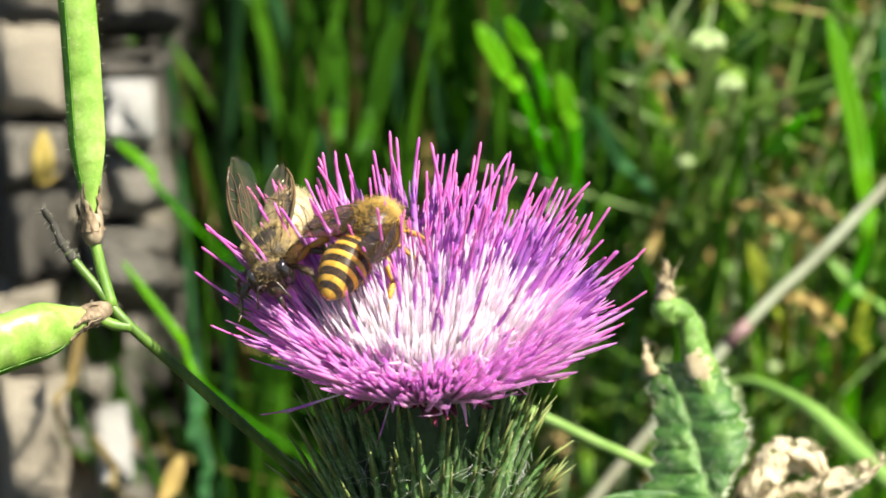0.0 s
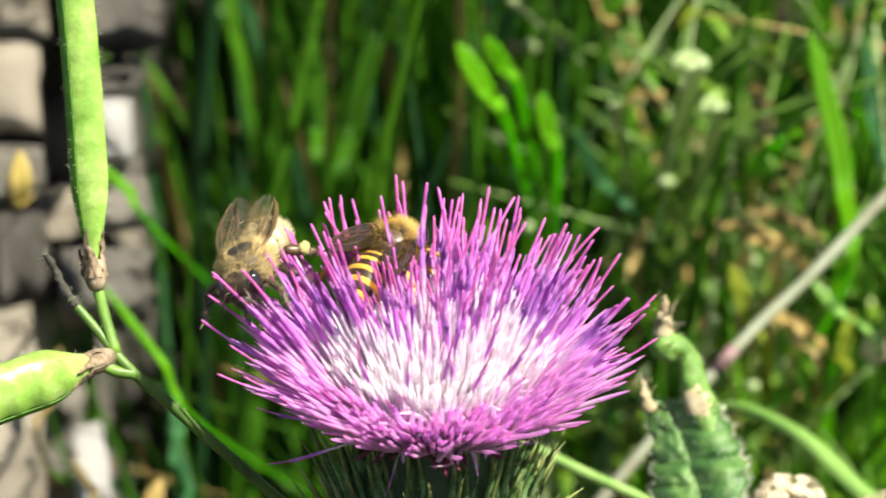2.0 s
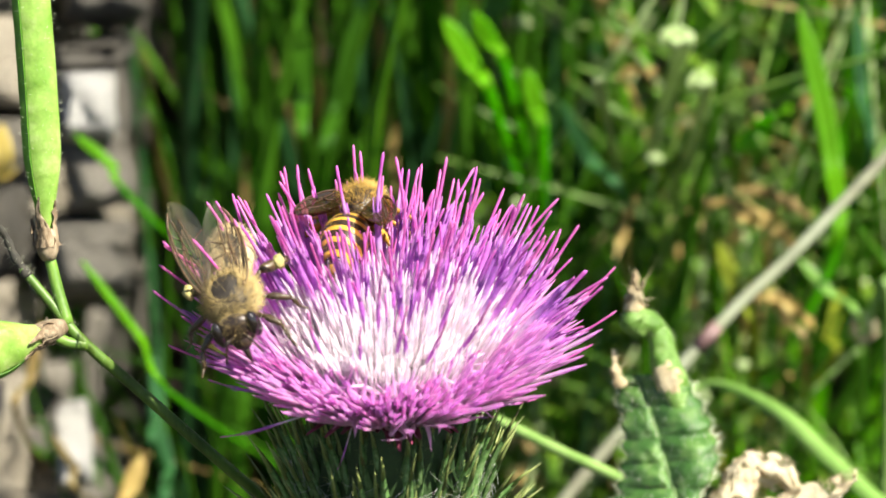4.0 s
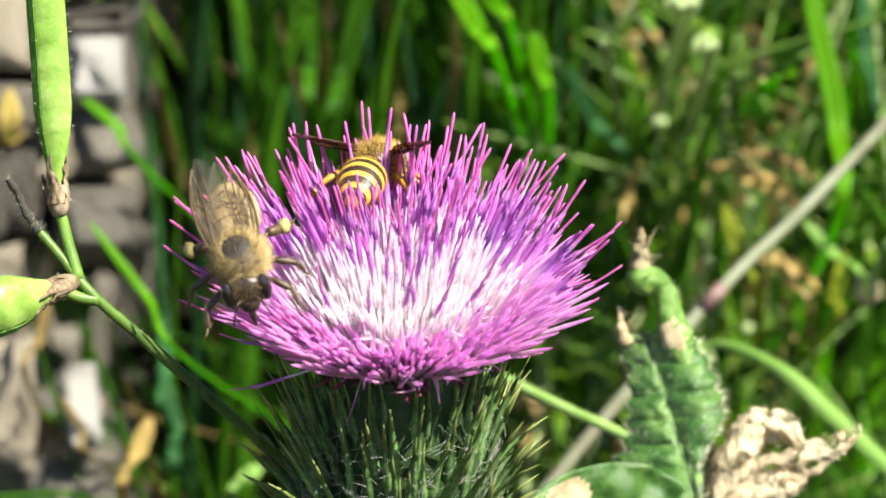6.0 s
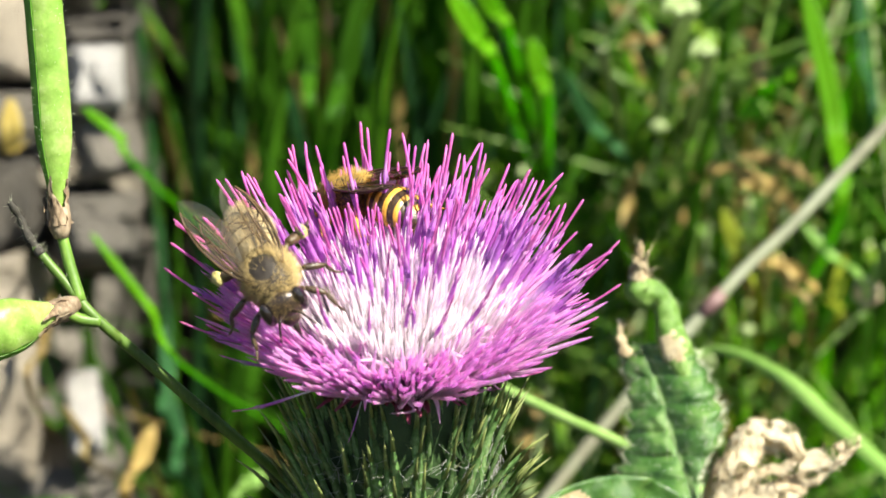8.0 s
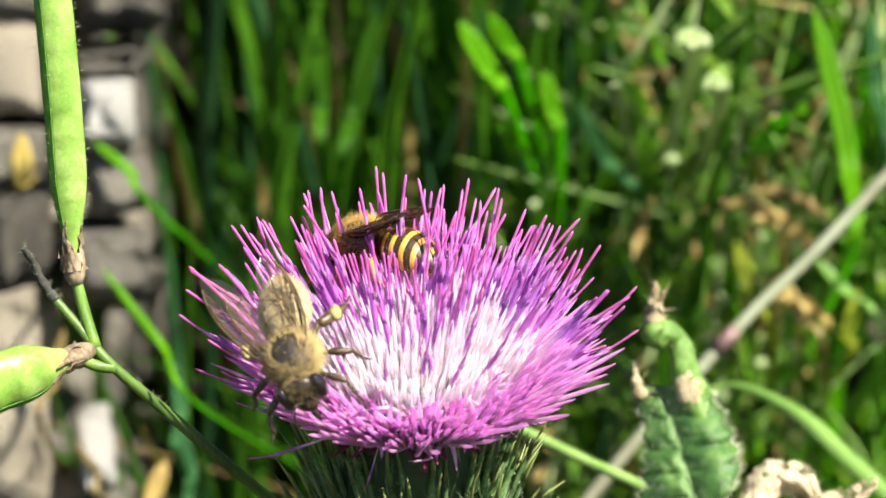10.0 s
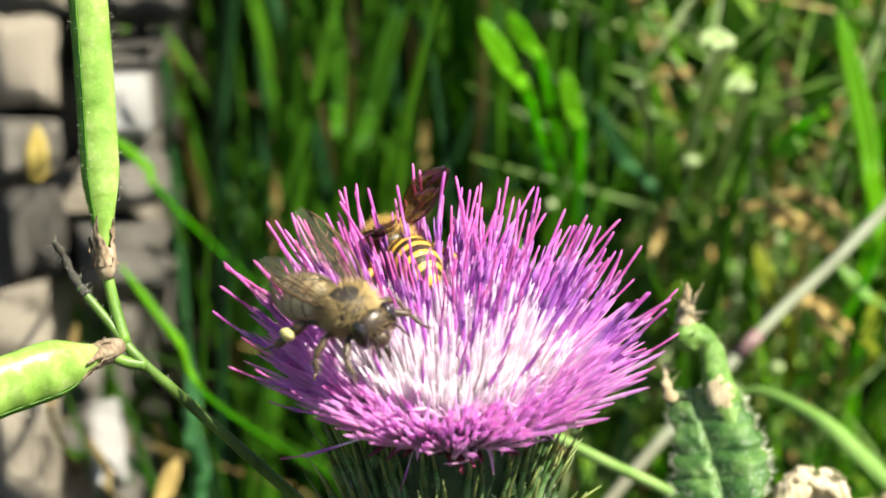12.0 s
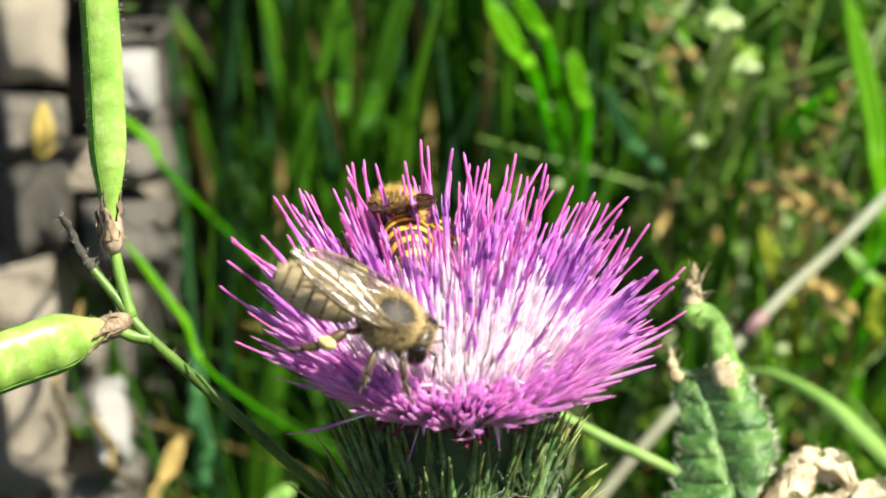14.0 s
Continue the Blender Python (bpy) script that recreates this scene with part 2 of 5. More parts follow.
BALD_SKIN = surface("bald_thorax_skin", [(0.3, (0.022, 0.018, 0.014)), (0.7, (0.055, 0.045, 0.034))], 900, 0.5, fine=5000, bump=0.5, specular=0.35)
BROWN_CHITIN = surface("brown_chitin", [(0.3, (0.035, 0.022, 0.010)), (0.7, (0.11, 0.070, 0.030))], 700, 0.33, fine=5000, bump=0.35, coat=0.3)
AMBER_CHITIN = surface("amber_brown_chitin", [(0.3, (0.075, 0.048, 0.020)), (0.7, (0.19, 0.125, 0.052))], 700, 0.30, fine=5000, bump=0.35, coat=0.3)
PALE_BAND = surface("pale_hair_band", [(0.3, (0.50, 0.42, 0.26)), (0.7, (0.72, 0.63, 0.44))], 900, 0.55, fine=6000, bump=0.6)
EYE = surface("bee_eye", [(0.3, (0.008, 0.006, 0.006)), (0.7, (0.02, 0.015, 0.013))], 500, 0.10, fine=9000, bump=0.05, coat=0.8)
POLLEN = surface("pollen", [(0.3, (0.42, 0.36, 0.12)), (0.7, (0.58, 0.52, 0.22))], 2500, 0.9, fine=9000, bump=1.0)
BLACK_BAND = surface("black_band", [(0.3, (0.018, 0.011, 0.007)), (0.7, (0.055, 0.032, 0.016))], 900, 0.35, fine=7000, bump=0.3, coat=0.4)
YELLOW_BAND = surface("yellow_band", [(0.3, (0.56, 0.29, 0.03)), (0.7, (0.74, 0.44, 0.07))], 900, 0.32, fine=7000, bump=0.3, coat=0.3)
ORANGE_LEG = surface("orange_leg", [(0.3, (0.42, 0.20, 0.02)), (0.7, (0.62, 0.36, 0.06))], 900, 0.4, fine=7000, bump=0.3)
FUR_ORANGE = surface("orange_fur", [(0.3, (0.34, 0.215, 0.045)), (0.7, (0.60, 0.41, 0.11))], 600, 0.7, see_through=0.3)
WING_CLEAR = membrane("clear_wing", (0.96, 0.92, 0.83), 0.84)
WING_FAINT = membrane("faint_wing", (0.96, 0.94, 0.90), 0.95)
WING_SMOKY = membrane("smoky_wing", (0.30, 0.18, 0.11), 0.66)
VEIN = surface("wing_vein", [(0.3, (0.07, 0.045, 0.02)), (0.7, (0.16, 0.10, 0.05))], 900, 0.4)
VEIN_DARK = surface("dark_vein", [(0.3, (0.03, 0.015, 0.01)), (0.7, (0.07, 0.04, 0.025))], 900, 0.4)


# ---- mesh builders ----
def link(name, bm, mats, parent=None, label="", smooth=True):
    me = bpy.data.meshes.new(name)
    bm.to_mesh(me)
    bm.free()
    for m in (mats if isinstance(mats, (list, tuple)) else [mats]):
        me.materials.append(m)
    if smooth:
        me.shade_smooth()
    ob = new(name, me)
    if parent:
        ob.parent = parent
    if label:
        ob["label"] = label
    return ob


def part(name, bm, material, parent, label=""):
    return link(name, bm, material, parent, label)


def root(name, m, label, category, group="", kind=""):
    ob = new(name)
    ob.empty_display_size = 0.01
    ob.matrix_basis = m
    return tagged(ob, label, category, group, kind)


def frame_along(d):
    """Two axes across the direction d."""
    d = d.normalized()
    a = Vector((0, 0, 1)) if abs(d.z) < 0.9 else Vector((1, 0, 0))
    u = d.cross(a).normalized()
    return u, d.cross(u).normalized()


def smooth_line(points, steps):
    """A rounded line through the points."""
    p = [Vector(q) for q in points]
    p = [p[0] * 2 - p[1]] + p + [p[-1] * 2 - p[-2]]
    out = []
    for k in range(1, len(p) - 2):
        for s in range(steps):
            t = s / steps
            a, b, c, d = p[k - 1:k + 3]
            out.append(0.5 * ((2 * b) + (c - a) * t + (2 * a - 5 * b + 4 * c - d) * t * t + (3 * b - a - 3 * c + d) * t ** 3))
    return out + [p[-2]]


def tube(bm, line, radii, sides=6, mat=0, flat=1.0):
    """A round body along a line, closed at both ends; radii is a number, a list or a function of 0..1."""
    n = len(line)
    rings = []
    u = None
    for k, c in enumerate(line):
        d = (line[min(k + 1, n - 1)] - line[max(k - 1, 0)])
        d = d.normalized() if d.length > 1e-9 else Vector((0, 0, 1))
        if u is None:
            u, v = frame_along(d)
        else:
            u = (u - d * u.dot(d)).normalized()
            v = d.cross(u)
        f = k / (n - 1)
        r = radii(f) if callable(radii) else (radii[k] if isinstance(radii, (list, tuple)) else radii)
        rings.append([bm.verts.new(c + (u * math.cos(a) + v * math.sin(a) * flat) * r) for a in (2 * math.pi * s / sides for s in range(sides))])
    for a, b in zip(rings, rings[1:]):
        for s in range(sides):
            bm.faces.new((a[s], a[(s + 1) % sides], b[(s + 1) % sides], b[s])).material_index = mat
    bm.faces.new(rings[0][::-1]).material_index = mat
    bm.faces.new(rings[-1]).material_index = mat
    return rings


def strand(bm, line, radii, alongs, sides=6, flat=1.0, mat=0):
    """A tube that remembers how far along the floret each of its rings lies."""
    lay = bm.verts.layers.float.get("along") or bm.verts.layers.float.new("along")
    for ring, f in zip(tube(bm, line, radii, sides, mat, flat), alongs):
        for v in ring:
            v[lay] = f


def lathe(bm, profile, sides=24, mat=0, squash=(1, 1), wobble=0.0, axis="z"):
    """A turned body: profile of (height, radius)."""
    rings = []
    for h, r in profile:
        ring = []
        for s in range(sides):
            a = 2 * math.pi * s / sides
            k = 1 + wobble * noise.noise((math.cos(a) * 2, math.sin(a) * 2, h * 900))
            x, y = r * k * math.cos(a) * squash[0], r * k * math.sin(a) * squash[1]
            ring.append(bm.verts.new((x, y, h) if axis == "z" else (x, h, y)))
        rings.append(ring)
    for a, b in zip(rings, rings[1:]):
        for s in range(sides):
            bm.faces.new((a[s], a[(s + 1) % sides], b[(s + 1) % sides], b[s])).material_index = mat
    bm.faces.new(rings[0][::-1]).material_index = mat
    bm.faces.new(rings[-1]).material_index = mat
    bmesh.ops.recalc_face_normals(bm, faces=bm.faces)


def blob(bm, centre, size, seg=14, rings=10, lump=0.0, freq=400, mat=0):
    ret = bmesh.ops.create_uvsphere(bm, u_segments=seg, v_segments=rings, radius=1)
    for v in ret["verts"]:
        k = 1 + lump * noise.noise(v.co * 2.0 + Vector(centre) * freq)
        v.co = Vector((v.co.x * size[0] * k, v.co.y * size[1] * k, v.co.z * size[2] * k)) + Vector(centre)
    for f in {f for v in ret["verts"] for f in v.link_faces}:
        f.material_index = mat


def hair(bm, base, tip, width, mat=0):
    """One fine hair: a narrow tapering three-sided sliver."""
    d = tip - base
    u, v = frame_along(d)
    r = [bm.verts.new(base + u * width), bm.verts.new(base - u * width * 0.5 + v * width * 0.8), bm.verts.new(base - u * width * 0.5 - v * width * 0.8)]
    t = bm.verts.new(tip)
    for k in range(3):
        bm.faces.new((r[k], r[(k + 1) % 3], t)).material_index = mat


def strip(bm, line, widths, side, mat=0, cup=0.0, thick=0.00012, across=2, ripple=0.0, seed=0):
    """A thin leaf or blade along a line: widths by 0..1, side gives its broad direction; it has an upper and a lower skin."""
    n = len(line)
    top, bottom = [], []
    for k, c in enumerate(line):
        f = k / (n - 1)
        d = (line[min(k + 1, n - 1)] - line[max(k - 1, 0)]).normalized()
        s = side(f) if callable(side) else Vector(side)
        s = (s - d * s.dot(d)).normalized()
        nrm = s.cross(d).normalized()
        w = widths(f)
        a, b = [], []
        for j in range(-across, across + 1):
            q = j / across
            p = c + s * (w * q * math.cos(cup * abs(q))) + nrm * (w * abs(q) * math.sin(cup))
            if ripple:
                p += nrm * ripple * noise.noise(Vector((f * 9 + seed, q * 1.5, seed * 3.1)))
            a.append(bm.verts.new(p + nrm * thick * (1 - 0.8 * abs(q))))
            b.append(bm.verts.new(p - nrm * thick * (1 - 0.8 * abs(q))))
        top.append(a)
        bottom.append(b)
    m = 2 * across
    for k in range(n - 1):
        for j in range(m):
            bm.faces.new((top[k][j], top[k][j + 1], top[k + 1][j + 1], top[k + 1][j])).material_index = mat
            bm.faces.new((bottom[k][j], bottom[k + 1][j], bottom[k + 1][j + 1], bottom[k][j + 1])).material_index = mat
        for j in (0, m):
            q = (top[k][j], top[k + 1][j], bottom[k + 1][j], bottom[k][j])
            bm.faces.new(q if j == 0 else q[::-1]).material_index = mat


# ---- ground: flat sheet, with an earth bank rising behind the flower ----
def bank_height(x, y):
    k = min(max((y - 0.17) / 0.34, 0), 1)
    rise = 0.62 * k * k * (3 - 2 * k)
    return rise + 0.010 * noise.noise(Vector((x * 14, y * 14, 1))) + 0.004 * noise.noise(Vector((x * 60, y * 60, 4)))


def build_ground():
    bm = bmesh.new()
    def spread(k, n, near, far):
        q = k / n
        return math.copysign(near * abs(q) + far * abs(q) ** 9, q)
    xs = [spread(k, 60, 0.9, 1500) for k in range(-60, 61)]
    ys = [0.25 + spread(k, 70, 0.9, 1500) for k in range(-70, 71)]
    grid = [[bm.verts.new((x, y, bank_height(x, y))) for x in xs] for y in ys]
    for a, b in zip(grid, grid[1:]):
        for k in range(len(xs) - 1):
            bm.faces.new((a[k], a[k + 1], b[k + 1], b[k]))
    tagged(link("ground", bm, SOIL), "bare dark soil with a steep overgrown bank", "ground", kind="structure")


build_ground()


# ---- dry stone wall at the edge of the bank ----
def stone_mesh(seed, material):
    rnd = random.Random(seed)
    bm = bmesh.new()
    bmesh.ops.create_cube(bm, size=1.0)
    bmesh.ops.subdivide_edges(bm, edges=bm.edges[:], cuts=3, use_grid_fill=True)
    for v in bm.verts:
        c = v.co.copy()
        r = c.length
        v.co = c * (1 - 0.10 * max(0, r - 0.70))
        v.co += Vector([0.13 * noise.noise(c * 2.2 + Vector((seed * 3.7 + k * 9, k, 0))) for k in range(3)])
    me = bpy.data.meshes.new("stone")
    bm.to_mesh(me)
    bm.free()
    me.materials.append(material)
    me.shade_smooth()
    return me


def build_stone_wall():
    wall = root("wall_stone", pose(0, 0, 0), "dry wall of thin pale grey stones beside the bank", "stone wall", kind="structure")
    kinds = [stone_mesh(k, STONE) for k in range(7)]
    white = [stone_mesh(k + 20, WHITE_STONE) for k in range(2)]
    tan = [stone_mesh(k + 30, TAN_STONE) for k in range(3)]
    # stones that show between the pods and the grass: centre, width, height
    seen = (((-0.0492, 0.2116, 0.3785), 0.0095, 0.0036, kinds),
            ((-0.0496, 0.2022, 0.3732), 0.0076, 0.0092, white),
            ((-0.0486, 0.2033, 0.3617), 0.0090, 0.0098, kinds),
            ((-0.0509, 0.1946, 0.3523), 0.0115, 0.0088, kinds),
            ((-0.0648, 0.2109, 0.3780), 0.0095, 0.0130, tan),
            ((-0.0641, 0.2030, 0.3667), 0.0090, 0.0088, kinds),
            ((-0.0640, 0.1988, 0.3552), 0.0085, 0.0135, kinds),
            ((-0.0634, 0.1880, 0.3430), 0.0100, 0.0125, tan),
            ((-0.0628, 0.1806, 0.3286), 0.0090, 0.0185, tan),
            ((-0.0504, 0.1773, 0.3281), 0.0046, 0.0050, white),
            ((-0.0546, 0.1789, 0.3179), 0.0130, 0.0085, kinds),
            ((-0.0487, 0.2177, 0.3865), 0.0110, 0.0095, kinds),
            ((-0.0650, 0.2152, 0.3895), 0.0110, 0.0105, tan))
    pick = random.Random(2)
    for c, w, h, sort in seen:
        ob = new("stone", pick.choice(sort))
        ob.parent = wall
        ob.matrix_basis = pose(c[0] - 0.003, c[1] + 0.022, c[2] - 0.005, pick.uniform(-20, -13), pick.uniform(-5, 5), pick.uniform(4, 12)) @ Matrix.Diagonal((w * 1.04, 0.044, h * 1.04, 1))
    rnd = random.Random(5)
    z = 0.0
    face = 0.215
    while z < 0.47:
        h = rnd.uniform(0.009, 0.022)
        x = -0.30 + rnd.uniform(0, 0.03)
        y = face + (0.045 if 0.25 < z < 0.42 else 0.012) + rnd.uniform(-0.005, 0.006)
        while x < -0.066:
            w = rnd.uniform(0.014, 0.038)
            if x + w > -0.052:
                w = max(0.014, -0.054 - x + rnd.uniform(-0.004, 0.004))
            ob = new("stone", rnd.choice(kinds + tan[:2]))
            ob.parent = wall
            dep = rnd.uniform(0.06, 0.08)
            ob.matrix_basis = pose(x + w / 2, y + dep / 2 + rnd.uniform(-0.004, 0.004), z + h / 2, rnd.uniform(-3, 3), rnd.uniform(-4, 4), rnd.uniform(-6, 6)) @ \
                Matrix.Diagonal((w * 1.02, dep, h * 1.08, 1))
            x += w + rnd.uniform(0.0005, 0.003)
        z += h * 0.97


# ---- thistle: stem, spiny head, florets, leaf ----
HEAD_AT = (-0.0029, -0.0022, 0.4138)
HEAD_POSE = Matrix.Translation(HEAD_AT) @ pose(0, 0, 0, 4, 0, 0)


def floret_mesh(seed, curve, long_style):
    """A thistle floret 16 mm long: thin pale tube, swollen violet throat, narrow lobes and a protruding magenta style."""
    rnd = random.Random(seed)
    bm = bmesh.new()
    bm.verts.layers.float.new("along")
    mm = 0.001
    L = 16.0
    ph = rnd.uniform(0, 6.28)
    bend = rnd.uniform(-0.5, 0.5)
    def centre(f):
        o = curve * f * f
        s = 0.30 * math.sin(f * 5 + ph)
        k = bend * max(0.0, f - 0.72) * 5
        return Vector((o * 2.4 + s * 0.6 * f + k, s * 0.5, L * f)) * mm
    body = [0, 0.15, 0.30, 0.42, 0.48, 0.53, 0.60, 0.67, 0.72, 0.745]
    rad = [0.15, 0.15, 0.16, 0.18, 0.215, 0.255, 0.265, 0.24, 0.20, 0.12]
    strand(bm, [centre(f) for f in body], [r * mm for r in rad], body, 7)
    top = 1.0 if long_style else 0.86
    fs = [0.70, 0.75, 0.785, 0.82, 0.88, 0.94, 0.98, 1.0]
    at = [0.70 + (f - 0.70) / 0.30 * (top - 0.70) for f in fs]
    strand(bm, [centre(f) for f in at], [r * mm for r in (0.12, 0.12, 0.165, 0.12, 0.115, 0.115, 0.12, 0.05)], fs, 6)
    for k in range(4):
        a = ph + k * 1.6
        out = Vector((math.cos(a), math.sin(a), 0))
        e = rnd.uniform(0.76, 0.82)
        c = centre(0.69) + out * 0.17 * mm
        tip = centre(e) + out * rnd.uniform(0.08, 0.42) * mm
        strand(bm, [c, (c + tip) / 2 + out * 0.06 * mm, tip], [0.09 * mm, 0.075 * mm, 0.025 * mm], (0.66, 0.68, 0.70), 4)
    me = bpy.data.meshes.new("floret")
    bm.to_mesh(me)
    bm.free()
    me.materials.append(FLORET)
    me.shade_smooth()
    return me


def bract_mesh(seed, bend):
    """A narrow keeled bract 9 mm long that ends in a yellowish spine of 4 mm."""
    rnd = random.Random(seed)
    bm = bmesh.new()
    mm = 0.001
    line = [Vector((0, -bend * f * f * 3.2, 9.0 * f)) * mm for f in (0, 0.25, 0.5, 0.75, 1)]
    w = [0.70, 0.74, 0.58, 0.36, 0.18]
    rows = []
    for c, r in zip(line, w):
        rows.append([bm.verts.new(c + Vector((-r, 0.16, 0)) * mm), bm.verts.new(c + Vector((0, -0.30, 0)) * mm), bm.verts.new(c + Vector((r, 0.16, 0)) * mm),
                     bm.verts.new(c + Vector((0, 0.24, 0)) * mm)])
    for a, b in zip(rows, rows[1:]):
        for k in range(4):
            bm.faces.new((a[k], a[(k + 1) % 4], b[(k + 1) % 4], b[k]))
    d = (line[-1] - line[-2]).normalized()
    tip = line[-1] + (d + Vector((rnd.uniform(-0.06, 0.06), -0.14 * bend, 0))) * rnd.uniform(2.8, 4.4) * mm
    tube(bm, [line[-1] - d * 0.5 * mm, line[-1] + d * 1.3 * mm, tip], [0.25 * mm, 0.17 * mm, 0.03 * mm], 5, mat=1)
    for k in range(7):
        f = rnd.uniform(0.2, 0.95)
        c = line[0].lerp(line[-1], f)
        s = rnd.choice((-1, 1))
        hair(bm, c + Vector((0.5 * s * (1 - 0.6 * f), 0, 0)) * mm, c + Vector((s * rnd.uniform(0.7, 1.3), -0.3, rnd.uniform(0.3, 1.2))) * mm, 0.03 * mm, 1)
    me = bpy.data.meshes.new("bract")
    bm.to_mesh(me)
    bm.free()
    me.materials.append(BRACT)
    me.materials.append(SPINE)
    me.shade_smooth()
    return me


def place_piece(name, mesh, parent, m):
    ob = new(name, mesh)
    ob.parent = parent
    ob.matrix_basis = m
    return ob


def aim(at, direction, spin, scale=1.0):
    """A pose whose z axis points along direction."""
    return Matrix.Translation(at) @ direction.to_track_quat("Z", "Y").to_matrix().to_4x4() @ Matrix.Rotation(spin, 4, "Z") @ Matrix.Scale(scale, 4)


def build_thistle():
    mm = 0.001
    foot = Vector((HEAD_AT[0] + 0.004, HEAD_AT[1] + 0.012, 0))
    plant = root("thistle", Matrix.Translation(foot), "flowering spear thistle with a purple head and one tattered leaf", "thistle")
    head_m = Matrix.Translation(-foot) @ HEAD_POSE
    # stalk under the head
    neck = head_m @ Vector((0, 0, -0.0195))
    bm = bmesh.new()
    line = smooth_line([(0, 0, -0.01), (0.001, 0.001, 0.12), neck + Vector((0.001, 0.004, -0.1)), neck + Vector((0, 0.001, -0.02)), neck + Vector((0, 0, 0.002))], 8)
    tube(bm, line, lambda f: (3.2 - 1.0 * f) * mm * (1 + 0.05 * math.sin(f * 40)), 12)
    stalk = part("stalk", bm, STEM, plant, "ribbed green thistle stalk")
    bm = bmesh.new()
    rnd = random.Random(3)
    for k in range(500):
        f = rnd.uniform(0.3, 1)
        c = line[min(int(f * (len(line) - 1)), len(line) - 1)] + Vector((0, 0, rnd.uniform(-0.008, 0.008)))
        a = rnd.uniform(0, 6.28)
        o = Vector((math.cos(a), math.sin(a), rnd.uniform(-0.3, 0.3)))
        hair(bm, c + o * 2.1 * mm, c + o * rnd.uniform(3, 4.6) * mm, 0.025 * mm)
    tagged(part("stalk_hairs", bm, HAIR, stalk), kind="stuff")

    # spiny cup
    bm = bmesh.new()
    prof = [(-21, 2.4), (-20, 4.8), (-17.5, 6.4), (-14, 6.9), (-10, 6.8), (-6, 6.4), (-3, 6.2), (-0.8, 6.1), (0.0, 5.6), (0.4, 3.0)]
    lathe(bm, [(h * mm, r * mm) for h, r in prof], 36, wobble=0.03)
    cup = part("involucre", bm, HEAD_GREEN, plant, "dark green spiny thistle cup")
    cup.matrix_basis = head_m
    rnd = random.Random(11)
    kinds = [[bract_mesh(k * 5 + j, b) for j in range(3)] for k, b in enumerate((0.1, 0.25, 0.6, 1.1))]
    rows = 11
    for i in range(rows):
        f = i / (rows - 1)
        z = -2.2 - 17.0 * f
        r = np.interp(z, [p[0] for p in prof], [p[1] for p in prof])
        count = int(21 + 2 * math.sin(f * 3) - 6 * max(0, f - 0.7) * 3)
        for j in range(count):
            a = 2 * math.pi * (j + 0.5 * (i % 2) + rnd.uniform(-0.25, 0.25)) / count
            o = Vector((math.cos(a), math.sin(a), 0))
            lean = radians(1 + 22 * f ** 1.1 + rnd.uniform(-5, 10))
            d = Vector((0, 0, 1)) * math.cos(lean) + o * math.sin(lean)
            t = Vector((-math.sin(a), math.cos(a), 0)) * rnd.uniform(-0.13, 0.13)
            d = (d + t).normalized()
            x = o.cross(d).normalized()
            m = Matrix.Identity(4)
            yy = d.cross(-x).normalized()
            for q, col in enumerate((-x, yy, d)):
                for w in range(3):
                    m[w][q] = col[w]
            bend = min(3, int(f * 2.4 + rnd.uniform(0, 0.9)))
            s = min(rnd.uniform(0.66, 0.98) * (1 - 0.15 * f), (rnd.uniform(-1.5, 0.3) - z + 3.0) / 12.5)
            place_piece("bract", rnd.choice(kinds[bend]), cup, Matrix.Translation((o * (r - 0.25) + Vector((0, 0, z - 3.0 * math.cos(lean)))) * mm) @ m @ Matrix.Diagonal((max(s, 0.8), max(s, 0.8), s, 1)))
    bm = bmesh.new()
    for k in range(60):
        a = 2 * math.pi * k / 60 + rnd.uniform(-0.04, 0.04)
        o = Vector((math.cos(a), math.sin(a), 0))
        lean = rnd.uniform(0.35, 1.5)
        d = o * math.sin(lean) + Vector((0, 0, 1)) * math.cos(lean)
        b = (o * 6.3 + Vector((0, 0, -0.9))) * mm
        n = rnd.uniform(1.4, 2.6)
        strip(bm, [b, b + d * n * 0.5 * mm, b + (d + o * 0.3 + Vector((0, 0, -0.25))) * n * mm], lambda f: (0.55 - 0.45 * f) * mm, Vector((-math.sin(a), math.cos(a), 0)), thick=0.04 * mm, across=1)
    tagged(part("red_fringe", bm, SCARIOUS, cup, "dark red papery inner bract tips"), kind="stuff")
    bm = bmesh.new()
    for k in range(850):
        a = rnd.uniform(0, 6.28)
        z = rnd.uniform(-19, -6)
        r = np.interp(z, [p[0] for p in prof], [p[1] for p in prof]) + rnd.uniform(0.7, 2.0)
        pts = []
        da, dz = rnd.gauss(0, 0.22), rnd.gauss(0, 1.6)
        sag = rnd.uniform(-0.5, 0.2)
        for q in range(4):
            g = q / 3
            out = r + math.sin(g * 3.14) * sag
            pts.append(Vector((math.cos(a + da * g) * out, math.sin(a + da * g) * out, z + dz * g + rnd.gauss(0, 0.12))) * mm)
        tube(bm, smooth_line(pts, 3), 0.017 * mm, 3)
    tagged(part("cobweb_hairs", bm, COBWEB, cup, "white cobwebby hairs between spines"), kind="stuff")

    # florets: a dome, upright in the middle, leaning out to the rim, thinned and shorter in front
    shapes = [floret_mesh(k, c, s) for k, (c, s) in enumerate([(0.15, 1), (0.5, 1), (0.9, 1), (-0.4, 1), (0.3, 1), (-0.1, 1), (0.6, 1), (0.3, 0), (0.7, 0)])]
    rnd = random.Random(21)
    N = 400
    made = 0
